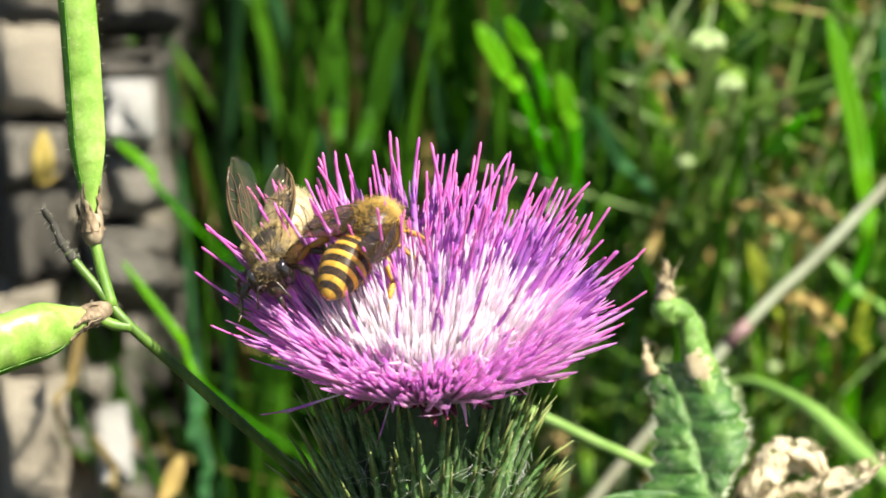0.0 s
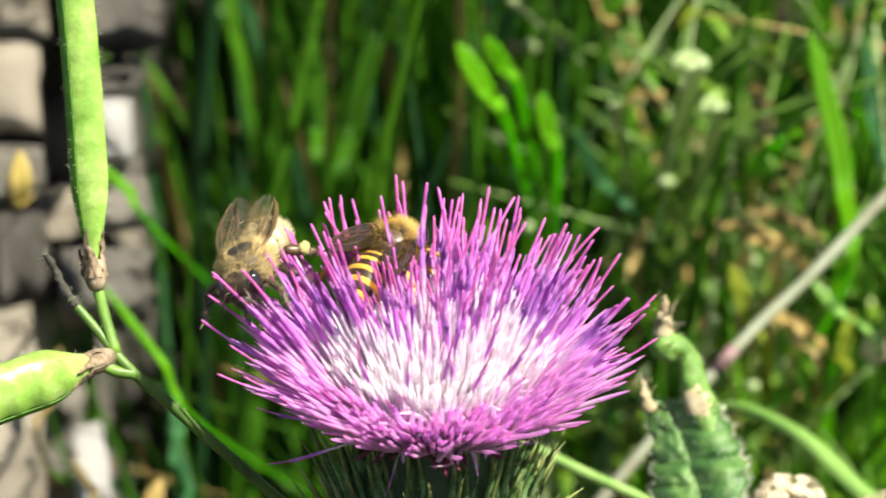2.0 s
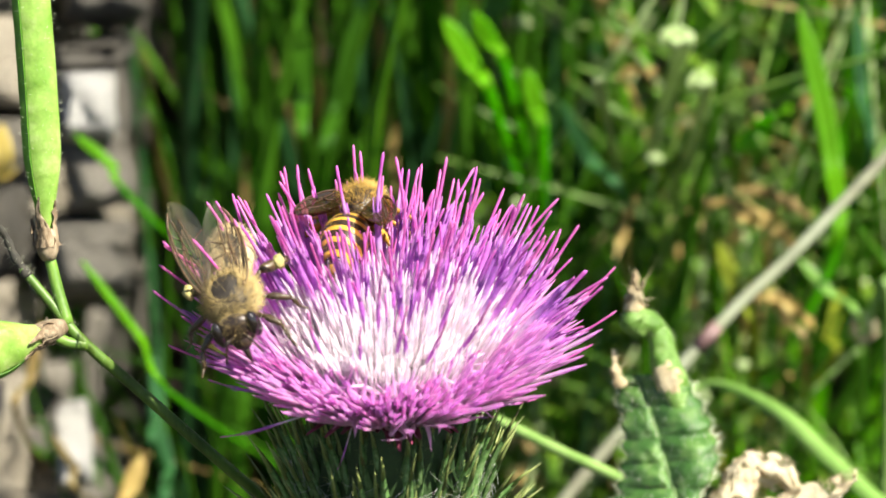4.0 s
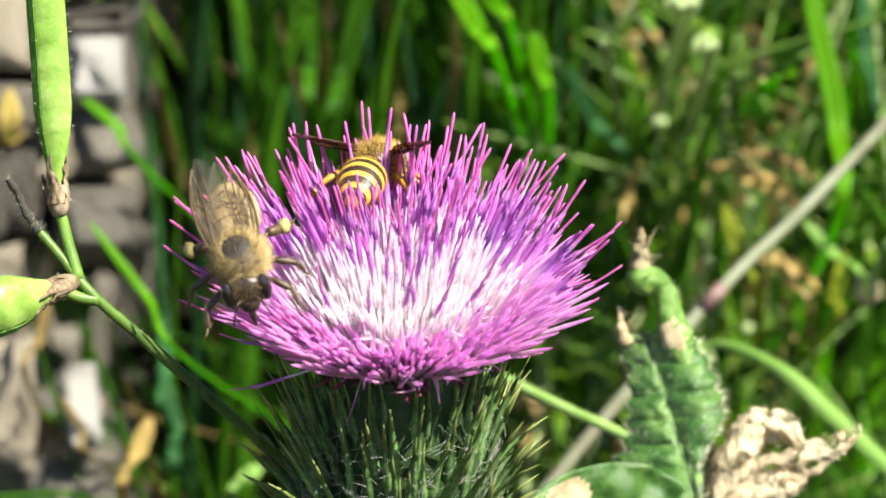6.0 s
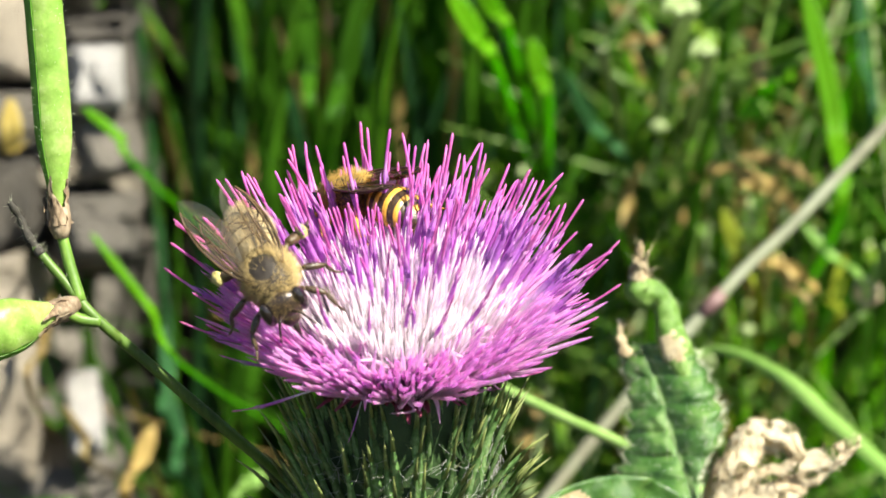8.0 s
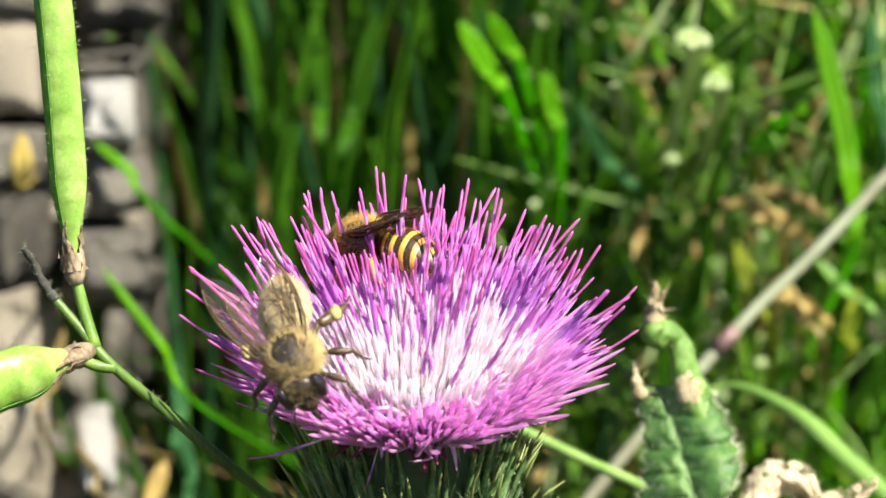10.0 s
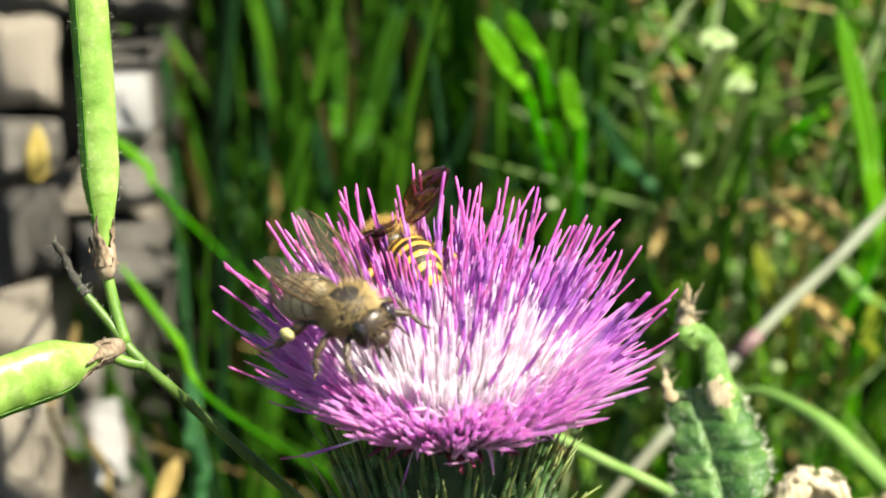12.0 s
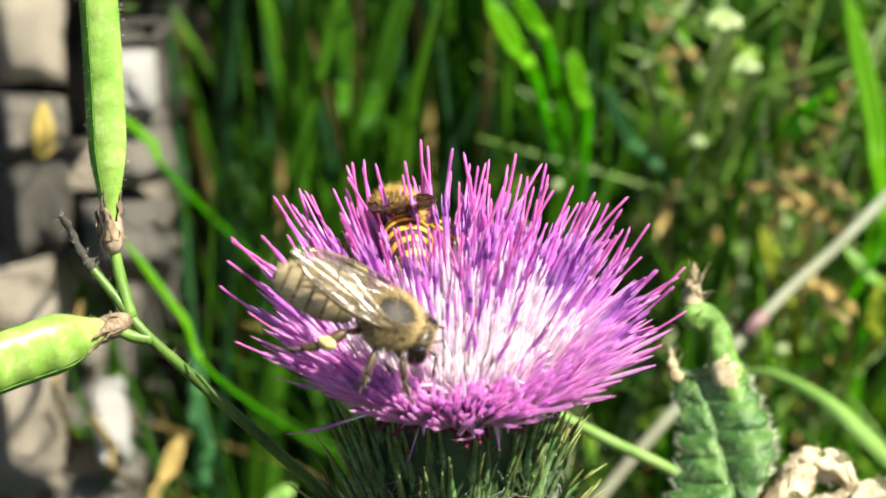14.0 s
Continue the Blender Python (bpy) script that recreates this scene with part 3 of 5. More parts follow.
    for k in range(N):
        q = math.sqrt((k + 0.5) / N)
        a = k * 2.399963 + rnd.uniform(-0.15, 0.15)
        o = Vector((math.cos(a), math.sin(a), 0))
        front = max(0.0, -math.sin(a))
        th = radians(2 + (42 + 6 * front) * q ** 1.15 + rnd.gauss(0, 2.8))
        L = 14.6 + 0.9 * q - 1.2 * q * max(0.0, math.cos(a)) + rnd.gauss(0, 1.1)
        if rnd.random() < 0.20 + (0.30 if front > 0.05 and q > 0.1 else 0):
            continue
        if front > 0.22 and q > 0.34:
            if rnd.random() < min(0.84, 0.36 + 0.6 * (q - 0.34) + 0.3 * front):
                continue
            L = rnd.uniform(8.0, 12.0) - 1.5 * front * q
        elif front > 0.22:
            L -= 1.6 * front
        if made > 277:
            break
        made += 1
        side = Vector((-math.sin(a), math.cos(a), 0)) * rnd.gauss(0, 0.07)
        d = (Vector((0, 0, 1)) * math.cos(th) + o * math.sin(th) + side).normalized()
        tip = o * 6.6 * q + d * L
        if -7.0 < tip.x < 0.2 and tip.y < 8.0 and rnd.random() < 0.9:
            # pressed down where the bee works
            L *= min(1.0, 12.8 / max(1.0, tip.z + 0.45 * tip.y))
        place_piece("floret", rnd.choice(shapes), cup, aim((o * 6.6 * q + Vector((0, 0, 0.1 - 0.9 * q * q))) * mm, d, rnd.uniform(0, 6.28), L / 16))
    # a few outer florets spreading flat or hanging below the rim: foot and tip
    for b, e in (((-5.0, -4.4, -0.3), (-12.8, -4.0, -3.2)), ((-5.8, -2.2, 0.6), (-17.2, -2.0, 3.5)), ((-5.6, -3.4, 0.0), (-14.0, -3.2, 1.3)), ((-6.2, 0.2, 0.4), (-18.8, 0.0, 7.2)),
                 ((6.0, 0.4, 0.4), (18.0, 0.0, 4.9)), ((5.9, -2.0, 0.2), (16.0, -2.2, 3.3)), ((5.4, -3.4, -0.2), (11.4, -3.4, -0.4)), ((4.6, -4.8, -0.4), (8.2, -5.4, -0.6)),
                 ((-2.6, -6.1, -0.4), (-3.8, -7.2, -3.9)), ((6.2, 1.0, 0.6), (18.2, 1.4, 8.0)), ((1.5, -6.2, -0.3), (2.3, -7.6, -1.4)),
                 ((-3.6, -3.0, 1.0), (-6.8, -8.2, 9.2)), ((-1.6, -3.6, 1.0), (-2.6, -9.0, 8.4)), ((0.2, -3.4, 1.0), (1.0, -8.8, 9.8)), ((1.8, -3.6, 1.0), (4.2, -9.2, 8.8)),
                 ((3.4, -3.0, 1.0), (7.8, -7.6, 9.6)), ((-0.6, -2.4, 1.4), (-1.2, -6.4, 11.8)), ((2.6, -2.2, 1.4), (5.4, -5.8, 11.6)),
                 ((-5.6, -3.0, 0.4), (-15.2, -4.6, 4.6)), ((-6.0, -1.2, 0.6), (-16.4, -1.0, 5.6)), ((-5.2, -3.8, 0.2), (-12.4, -6.0, 3.6))):
        b, e = Vector(b) * mm, Vector(e) * mm
        place_piece("floret", shapes[1], cup, aim(b, (e - b).normalized(), 1.0, (e - b).length / (16 * mm)))
    # pointed curly lobes crowding the rim
    bm = bmesh.new()
    rnd = random.Random(8)
    for k in range(760):
        a = rnd.uniform(0, 6.2832)
        o = Vector((math.cos(a), math.sin(a), 0))
        t = Vector((-math.sin(a), math.cos(a), 0))
        z0 = rnd.uniform(-0.7, 2.3)
        b = (o * rnd.uniform(6.2, 7.0 + 0.7 * max(0, z0)) + Vector((0, 0, z0))) * mm
        th = rnd.uniform(0.3, 1.60 - 0.12 * max(0, z0))
        d = Vector((0, 0, 1)) * math.cos(th) + o * math.sin(th) + t * rnd.gauss(0, 0.40)
        n = rnd.uniform(1.6, 4.4) * mm
        curl = (t * rnd.gauss(0, 0.35) + Vector((0, 0, rnd.gauss(0.0, 0.40)))) * n
        w = rnd.uniform(0.16, 0.27) * mm
        strand(bm, smooth_line([b, b + d * n * 0.55, b + d * n + curl * 0.6], 3), [w * g for g in (0.7, 0.9, 1.0, 0.9, 0.7, 0.4, 0.08)], [0.05 + 0.11 * g for g in range(7)], 6, 0.5)
    tagged(part("curled_fringe", bm, PINK_FLORET, cup, "pointed curly pink lobes along the rim"), kind="stuff")
    # silky pale dome, after pappus, added to brighten the gaps under the florets
    bm = bmesh.new()
    lathe(bm, [(h * mm, r * mm) for h, r in ((-0.6, 6.0), (0.6, 6.7), (1.6, 6.9), (2.8, 6.6), (3.8, 5.4), (4.5, 3.4), (4.7, 0.2))], 40, wobble=0.08)
    part("pappus", bm, GAP_FILL, cup, "silky pale dome added to brighten the gaps between florets")
    # crowded young florets between them: whitish in the middle, pink towards the rim
    pale, pink = bmesh.new(), bmesh.new()
    rnd = random.Random(44)
    for k in range(2800):
        q = math.sqrt(rnd.random())
        a = rnd.uniform(0, 6.2832)
        o = Vector((math.cos(a), math.sin(a), 0))
        front = max(0.0, -math.sin(a))
        outer = q > 0.72 + 0.12 * rnd.random()
        th = radians(2 + (55 if outer else 40) * q ** 1.2 + rnd.gauss(0, 5.0 if outer else 2.4))
        d = (Vector((0, 0, 1)) * math.cos(th) + o * math.sin(th)).normalized()
        b = (o * 6.7 * q + Vector((0, 0, -0.8 * q * q))) * mm
        L = rnd.uniform(6.4, 10.2 if q < 0.6 else 9.0) * (1 - 0.2 * front * q) + (rnd.uniform(0.0, 3.0) * (1 - front) if outer else 0)
        bow = Vector((rnd.gauss(0, 0.15), rnd.gauss(0, 0.15), 0)) * mm
        w = (rnd.uniform(0.12, 0.18) if outer else rnd.uniform(0.08, 0.13)) * mm
        end = 1.0 if L > 8.0 or outer else 0.7
        strand(pink if outer else pale, smooth_line([b, b + d * L * 0.5 * mm + bow, b + d * L * 0.8 * mm + bow * 0.7, b + d * L * mm], 2),
               [w * g for g in (0.8, 0.9, 1.0, 1.1, 1.1, 0.8, 0.15)], [end * g / 6 for g in range(7)], 5)
    tagged(part("floret_core", pale, YOUNG_FLORET, cup, "crowded whitish young florets with lilac ends"), kind="stuff")
    tagged(part("outer_fringe", pink, PINK_FLORET, cup, "crowded pink outer florets"), kind="stuff")
    return plant, foot


def build_thistle_leaf(plant, foot):
    """The folded spiny leaf on its midrib, with a dried tip and a withered side lobe."""
    mm = 0.001
    def w(p):
        return Vector(p) - foot
    low = w((0.0251, 0.0320, 0.3793))
    rib = smooth_line([low, w((0.0243, 0.0386, 0.3827)), w((0.0234, 0.0424, 0.3845)), w((0.0225, 0.0453, 0.3866)), w((0.0217, 0.0483, 0.3889)), w((0.0207, 0.0513, 0.3914)), w((0.0202, 0.0528, 0.3925))], 18)
    left_w = lambda f: np.interp(f, [0, 0.167, 0.25, 0.333, 0.5, 0.667, 0.833, 1], [7.0, 6.6, 6.5, 5.3, 3.9, 3.1, 2.7, 1.9]) * mm * (1 + 0.07 * math.sin(f * 60))
    right_w = lambda f: np.interp(f, [0, 0.167, 0.25, 0.333, 0.42, 0.5, 0.667, 0.833, 1], [0.6, 0.5, 1.2, 3.0, 5.0, 5.6, 5.6, 4.8, 3.2]) * mm * (1 + 0.05 * math.sin(f * 70 + 1))
    n = len(rib)
    cols = [-1, -0.9, -0.8, -0.7, -0.6, -0.5, -0.4, -0.3, -0.2, -0.1, -0.04, 0, 0.04, 0.12, 0.22, 0.34, 0.46, 0.58, 0.7, 0.8, 0.9, 1]
    right, near, up = Vector((1, 0, 0)), Vector((0, -0.94, 0.34)), Vector((0, 0.34, 0.94))
    def blade_at(f, q):
        """Place on the leaf: q from -1 at one margin over the sunken crease to 1 at the other."""
        x = f * (n - 1)
        k = min(int(x), n - 2)
        c = rib[k].lerp(rib[k + 1], x - k)
        if q <= 0:
            p = c + (-right * 0.96 + near * (-0.42 + 0.3 * q) + up * 0.10) * left_w(f) * -q
        else:
            p = c + (right * 0.90 * math.sin(q * 1.45) + near * (0.42 * math.sin(q * 2.6) - 0.30 * q * q) + up * 0.22 * q) * right_w(f)
        wave = abs(math.sin(f * 24 + abs(q) * 1.3 + 0.5))
        quilt = 0.85 * mm * (wave ** 0.6 - 0.6) * min(1, abs(q) * 4) * (1 - 0.45 * abs(q))
        sunk = -0.45 * mm * math.exp(-abs(q) * 14)
        rough = 0.3 * mm * noise.noise(Vector((f * 14, q * 4, 2))) + 0.2 * mm * noise.noise(Vector((f * 60, q * 14, 5))) + 0.08 * mm * noise.noise(Vector((f * 190, q * 40, 9)))
        return p + near * (quilt + sunk + rough)
    bm = bmesh.new()
    up_rows, dn_rows = [], []
    for k in range(n):
        f = k / (n - 1)
        a, b = [], []
        for q in cols:
            p = blade_at(f, q)
            t = 0.16 * mm * (1 - 0.7 * abs(q))
            a.append(bm.verts.new(p + near * t))
            b.append(bm.verts.new(p - near * t))
        up_rows.append(a)
        dn_rows.append(b)
    m = len(cols) - 1
    for k in range(n - 1):
        f = k / (n - 1)
        for j in range(m):
            q = cols[j]
            ragged = 0.7 * noise.noise(Vector((f * 40, q * 5, 8)))
            dry = 1 if ((f - 0.955) / 0.05) ** 2 + ((q - 0.62) / 0.4) ** 2 < 1 + ragged else 0
            bm.faces.new((up_rows[k][j], up_rows[k][j + 1], up_rows[k + 1][j + 1], up_rows[k + 1][j])).material_index = dry
            bm.faces.new((dn_rows[k][j], dn_rows[k + 1][j], dn_rows[k + 1][j + 1], dn_rows[k][j + 1])).material_index = dry
        for j in (0, m):
            bm.faces.new((up_rows[k][j], up_rows[k + 1][j], dn_rows[k + 1][j], dn_rows[k][j])).material_index = 0
    bmesh.ops.recalc_face_normals(bm, faces=bm.faces)
    leaf = part("leaf", bm, [THISTLE_LEAF, DRY_LEAF], plant, "folded wrinkled green leaf with withered brown tip")
    rnd = random.Random(17)
    # hooked upper end of the leaf
    bm = bmesh.new()
    line = smooth_line([w((0.0198, 0.0540, 0.3989)), w((0.0200, 0.0536, 0.3978)), w((0.0212, 0.0535, 0.3975)), w((0.0223, 0.0531, 0.3963)), w((0.0227, 0.0518, 0.3942)), w((0.0235, 0.0505, 0.3921)), w((0.0245, 0.0485, 0.3896))], 8)
    tube(bm, line, lambda f: np.interp(f, [0, 0.14, 0.3, 0.45, 0.62, 0.8, 1], [1.1, 1.6, 1.4, 1.2, 1.35, 1.7, 0.9]) * mm, 20)
    for v in bm.verts:
        v.co += (near + right * 0.4) * (0.35 * mm * noise.noise(v.co * 900) + 0.18 * mm * noise.noise(v.co * 2600))
    for fc in bm.faces:
        c = fc.calc_center_median()
        if (c - line[0]).length < 0.9 * mm or (c - w((0.0226, 0.0494, 0.3935))).length < 1.55 * mm + 0.8 * mm * noise.noise(c * 1500):
            fc.material_index = 1
    part("hooked_tip", bm, [PALE_LEAF, DRY_LEAF], leaf, "hooked upper end of the leaf")
    bm = bmesh.new()
    for k in range(1500):
        f = rnd.random()
        for sgn in ((-1, 1) if k < 170 else (0,)):
            q = sgn or rnd.uniform(-1, 1)
            e = blade_at(f, q)
            if sgn:
                d = (right * sgn + up * rnd.uniform(-0.2, 0.9) + near * rnd.uniform(-0.3, 0.6)).normalized()
                hair(bm, e - d * 0.2 * mm, e + d * rnd.uniform(0.4, 1.1) * mm, 0.05 * mm)
            else:
                hair(bm, e, e + (near + Vector((rnd.gauss(0, .4), rnd.gauss(0, .4), rnd.gauss(0.2, .4)))) * rnd.uniform(0.3, 0.7) * mm, 0.02 * mm)
    for k in range(140):
        c = line[rnd.randrange(3, len(line))]
        d = Vector((rnd.gauss(0, 1), rnd.gauss(0, 0.6), rnd.gauss(0, 0.7))).normalized()
        hair(bm, c + d * 0.8 * mm, c + d * rnd.uniform(1.5, 2.1) * mm, 0.04 * mm)
    tagged(part("leaf_hairs", bm, HAIR, leaf), kind="stuff")
    bm = bmesh.new()
    tube(bm, [p + near * -0.35 * mm for p in rib], lambda f: (0.34 - 0.22 * f) * mm, 8)
    part("midrib", bm, LEAF_RIB, leaf, "pale green midrib")
    # shrivelled top and the dry spine of the torn lobe
    bm = bmesh.new()
    for a, b, r in ((w((0.0197, 0.0540, 0.3987)), w((0.0199, 0.0544, 0.4027)), 1.2), (w((0.0203, 0.0540, 0.3988)), w((0.0206, 0.0532, 0.4023)), 0.5), (w((0.0193, 0.0541, 0.3991)), w((0.0194, 0.0539, 0.4013)), 0.5),
                    (w((0.0186, 0.0524, 0.3915)), w((0.0179, 0.0536, 0.3948)), 0.75)):
        i = len(bm.verts)
        shred = smooth_line([a, a.lerp(b, 0.5) + Vector((rnd.uniform(-.4, .4), 0, 0)) * mm, b], 8)
        tube(bm, shred, lambda f: r * (1.0 - 0.75 * f) * mm * (1 + 0.15 * math.sin(f * 17)), 12, flat=0.8)
        bm.verts.ensure_lookup_table()
        for v in bm.verts[i:]:
            v.co += Vector([noise.noise(v.co * 1800 + Vector((j * 7, 0, 0))) for j in range(3)]) * 0.32 * r * mm
        for _ in range(10):
            c = shred[rnd.randrange(len(shred))]
            hair(bm, c, c + Vector((rnd.gauss(0, 1), rnd.gauss(0, 1), rnd.gauss(0.5, 1))) * 0.9 * mm, 0.06 * mm)
    part("withered_tip", bm, DRY_LEAF, leaf, "shrivelled straw-coloured tips")
    # petiole back to the stalk
    bm = bmesh.new()
    tube(bm, smooth_line([low + Vector((0, 0, 0.002)), low + Vector((-0.002, -0.006, -0.02)), Vector((0.012, 0.03, low.z - 0.06)), Vector((0.001, 0.002, low.z - 0.10))], 6), lambda f: (0.9 + 0.8 * f) * mm, 8)
    part("petiole", bm, LEAF_RIB, leaf)
    # lower lobe lying across, tan in the middle
    bm = bmesh.new()
    line = smooth_line([w((0.0257, 0.0389, 0.3778)), w((0.0211, 0.0368, 0.3807)), w((0.0172, 0.0344, 0.3829)), w((0.0123, 0.0307, 0.3845)), w((0.0075, 0.0275, 0.3846))], 12)
    lobe_w = lambda f: (3.2 * math.sin(min(1, f * 0.95 + 0.10) * 2.9) + 0.6) * mm
    strip(bm, line, lobe_w, Vector((0.05, 0.35, 0.93)), cup=0.25, thick=0.15 * mm, across=8, ripple=1.2 * mm, seed=2)
    for v in bm.verts:
        v.co += near * (0.35 * mm * noise.noise(v.co * 700) + 0.2 * mm * noise.noise(v.co * 2100))
    patch = w((0.0118, 0.0307, 0.3845))
    for fc in bm.faces:
        c = fc.calc_center_median()
        if (c - patch).length < 2.7 * mm + 1.2 * mm * noise.noise(c * 500):
            fc.material_index = 1
    bmesh.ops.recalc_face_normals(bm, faces=bm.faces)
    lobe = part("leaf_lobe", bm, [THISTLE_LEAF, DRY_LEAF], leaf, "green lobe with a dry tan patch")
    # crumpled dead lobe: papery sheets, folded, torn and full of holes
    bm = bmesh.new()
    fuzz = bmesh.new()
    sheets = (([w((0.0252, 0.0440, 0.3742)), w((0.0268, 0.0434, 0.3797)), w((0.0288, 0.0438, 0.3832)), w((0.0312, 0.0447, 0.3846))], (2.6, 3.2, 2.8, 1.2), 1),
              ([w((0.0290, 0.0440, 0.3802)), w((0.0326, 0.0432, 0.3819)), w((0.0363, 0.0428, 0.3838)), w((0.0404, 0.0428, 0.3862))], (2.2, 2.0, 1.6, 0.5), 2),
              ([w((0.0280, 0.0476, 0.3815)), w((0.0304, 0.0484, 0.3842)), w((0.0332, 0.0477, 0.3846)), w((0.0358, 0.0462, 0.3836))], (1.4, 2.0, 1.9, 0.8), 3),
              ([w((0.0262, 0.0430, 0.3760)), w((0.0292, 0.0426, 0.3790)), w((0.0328, 0.0424, 0.3806)), w((0.0352, 0.0424, 0.3820))], (2.0, 2.1, 1.5, 0.6), 4))
    for pts, wide, seed in sheets:
        line = smooth_line(pts, 18)
        across = 22
        grid = []
        for k, c in enumerate(line):
            f = k / (len(line) - 1)
            r = np.interp(f, [0, 0.35, 0.7, 1], wide) * mm
            row = []
            for j in range(across + 1):
                q = 2 * j / across - 1
                e = 1 + 0.25 * noise.noise(Vector((f * 9, q * 0.3 + math.copysign(4, q), seed)))
                p = c + up * r * q * e + near * r * (0.32 * math.cos(q * 2.2) + 0.09 * math.sin(q * 7 + f * 9 + seed))
                p += Vector([noise.noise(p * 330 + Vector((i * 7, seed, 0))) for i in range(3)]) * 0.55 * mm
                p += Vector([noise.noise(p * 1700 + Vector((i * 5, seed, 0))) for i in range(3)]) * 0.24 * mm
                row.append(bm.verts.new(p))
            grid.append(row)
        for a, b in zip(grid, grid[1:]):
            for j in range(across):
                mid = (a[j].co + b[j + 1].co) / 2
                if noise.noise(mid * 800 + Vector((seed, 3, 1))) < 0.36:
                    bm.faces.new((a[j], a[j + 1], b[j + 1], b[j]))
                else:
                    d = Vector((rnd.gauss(0, 1), rnd.gauss(-0.5, 0.6), rnd.gauss(0.2, 1))).normalized()
                    hair(fuzz, a[j].co.copy(), a[j].co + d * rnd.uniform(0.4, 1.1) * mm, 0.05 * mm)
        for k in range(160):
            v = rnd.choice(grid[rnd.randrange(len(grid))][:2] + grid[rnd.randrange(len(grid))][-2:]).co
            d = Vector((rnd.gauss(0, 1), rnd.gauss(-0.4, 0.6), rnd.gauss(0.3, 1))).normalized()
            hair(fuzz, v.copy(), v + d * rnd.uniform(0.3, 0.9) * mm, 0.045 * mm)
    bmesh.ops.delete(bm, geom=[v for v in bm.verts if not v.link_faces], context="VERTS")
    dead = part("dead_lobe", bm, DRY_PAPER, leaf, "crumpled papery dead straw-coloured lobe full of holes")
    skin = dead.modifiers.new("thickness", "SOLIDIFY")
    skin.thickness = 0.00012
    tagged(part("dry_fuzz", fuzz, DRY_LEAF, leaf, "frayed dry fibres"), kind="stuff")


# ---- vetch with two green pods ----
def pod_swell(f):
    k = min(1, f / 0.22)
    return max(0.05, (0.34 + 0.66 * k * k * (3 - 2 * k)) * min(1, ((1 - f) / 0.18)) ** 0.7)


def build_pod(parent, base, tip, side, broad, thick, label):
    """A flattened seed pod with bulging seeds, a seam along its edge and a papery calyx."""
    mm = 0.001
    d = (tip - base)
    L = d.length
    d.normalize()
    s = (side - d * side.dot(d)).normalized()
    nrm = d.cross(s).normalized()
    bm = bmesh.new()
    n, m = 48, 24
    rings = []
    for k in range(n + 1):
        f = k / n
        env = pod_swell(f)
        seed = 0.5 + 0.5 * math.sin(f * L / mm / 2.35 * 6.283 / 1.05)
        c = base + d * L * f + s * 0.9 * mm * math.sin(f * 2.2)
        ring = []
        for j in range(m):
            a = 2 * math.pi * j / m
            face = abs(math.sin(a))
            w = broad * 0.92 * env * math.cos(a) * (1 + 0.02 * noise.noise(Vector((f * 20, a, 1))))
            t = thick * env * math.sin(a) * (0.80 + 0.20 * seed * face)
            ring.append(bm.verts.new(c + s * w + nrm * t))
        rings.append(ring)
    for a, b in zip(rings, rings[1:]):
        for j in range(m):
            bm.faces.new((a[j], a[(j + 1) % m], b[(j + 1) % m], b[j])).material_index = 1 if m // 2 - 4 <= j <= m // 2 + 3 else 0
    bm.faces.new(rings[0][::-1])
    bm.faces.new(rings[-1])
    bmesh.ops.recalc_face_normals(bm, faces=bm.faces)
    pod = part("pod", bm, [POD, POD_SEAM], parent, label)
    toward = nrm if nrm.y < 0 else -nrm
    for edge, r in ((-0.52, 0.045),):
        ridge = bmesh.new()
        pts = []
        for k in range(n + 1):
            f = k / n
            env = pod_swell(f)
            pts.append(base + d * L * f + s * 0.9 * mm * math.sin(f * 2.2) + s * broad * env * edge + toward * thick * env * 0.9 * math.sqrt(1 - edge * edge))
        tube(ridge, pts, r * mm, 6)
        part("seam", ridge, POD_SEAM, pod, "dark green seam")
    rnd = random.Random(int(L * 1e5))
    bm = bmesh.new()
    for k in range(420):
        f, a = rnd.uniform(0.02, 1), rnd.uniform(0, 6.28)
        env = pod_swell(f)
        o = (s * math.cos(a) * broad + nrm * math.sin(a) * thick * 0.95) * env
        c = base + d * L * f + s * 0.9 * mm * math.sin(f * 2.2) + o
        dirn = (o.normalized() + d * rnd.uniform(-0.2, 0.8)).normalized()
        hair(bm, c, c + dirn * rnd.uniform(0.15, 0.45) * mm, 0.018 * mm)
    tagged(part("pod_hairs", bm, HAIR, pod), kind="stuff")
    # calyx: ragged dry teeth clasping the pod's foot
    bm = bmesh.new()
    tube(bm, [base - d * 1.6 * mm, base - d * 0.9 * mm, base + d * 0.2 * mm, base + d * 0.9 * mm], [0.55 * mm, 0.85 * mm, 1.0 * mm, 0.92 * mm], 12)
    for k in range(6):
        a = 2 * math.pi * k / 6 + rnd.uniform(-0.4, 0.4)
        o = s * math.cos(a) + nrm * math.sin(a)
        q = rnd.uniform(2.0, 4.2)
        t = s * -math.sin(a) + nrm * math.cos(a)
        p0 = base - d * 0.5 * mm + o * 0.82 * mm
        line = smooth_line([p0, p0 + d * q * 0.5 * mm + o * rnd.uniform(0.05, 0.3) * mm, p0 + d * q * mm + o * rnd.uniform(0.1, 0.6) * mm + t * rnd.uniform(-0.5, 0.5) * mm], 4)
        tooth = bmesh.new()
        strip(tooth, line, lambda f: (0.62 - 0.57 * f) * mm, t, thick=0.05 * mm, across=2, ripple=0.35 * mm, seed=k)
        part("sepal", tooth, CALYX, pod)
    part("calyx", bm, CALYX, pod, "ragged dry brown calyx")
    return pod


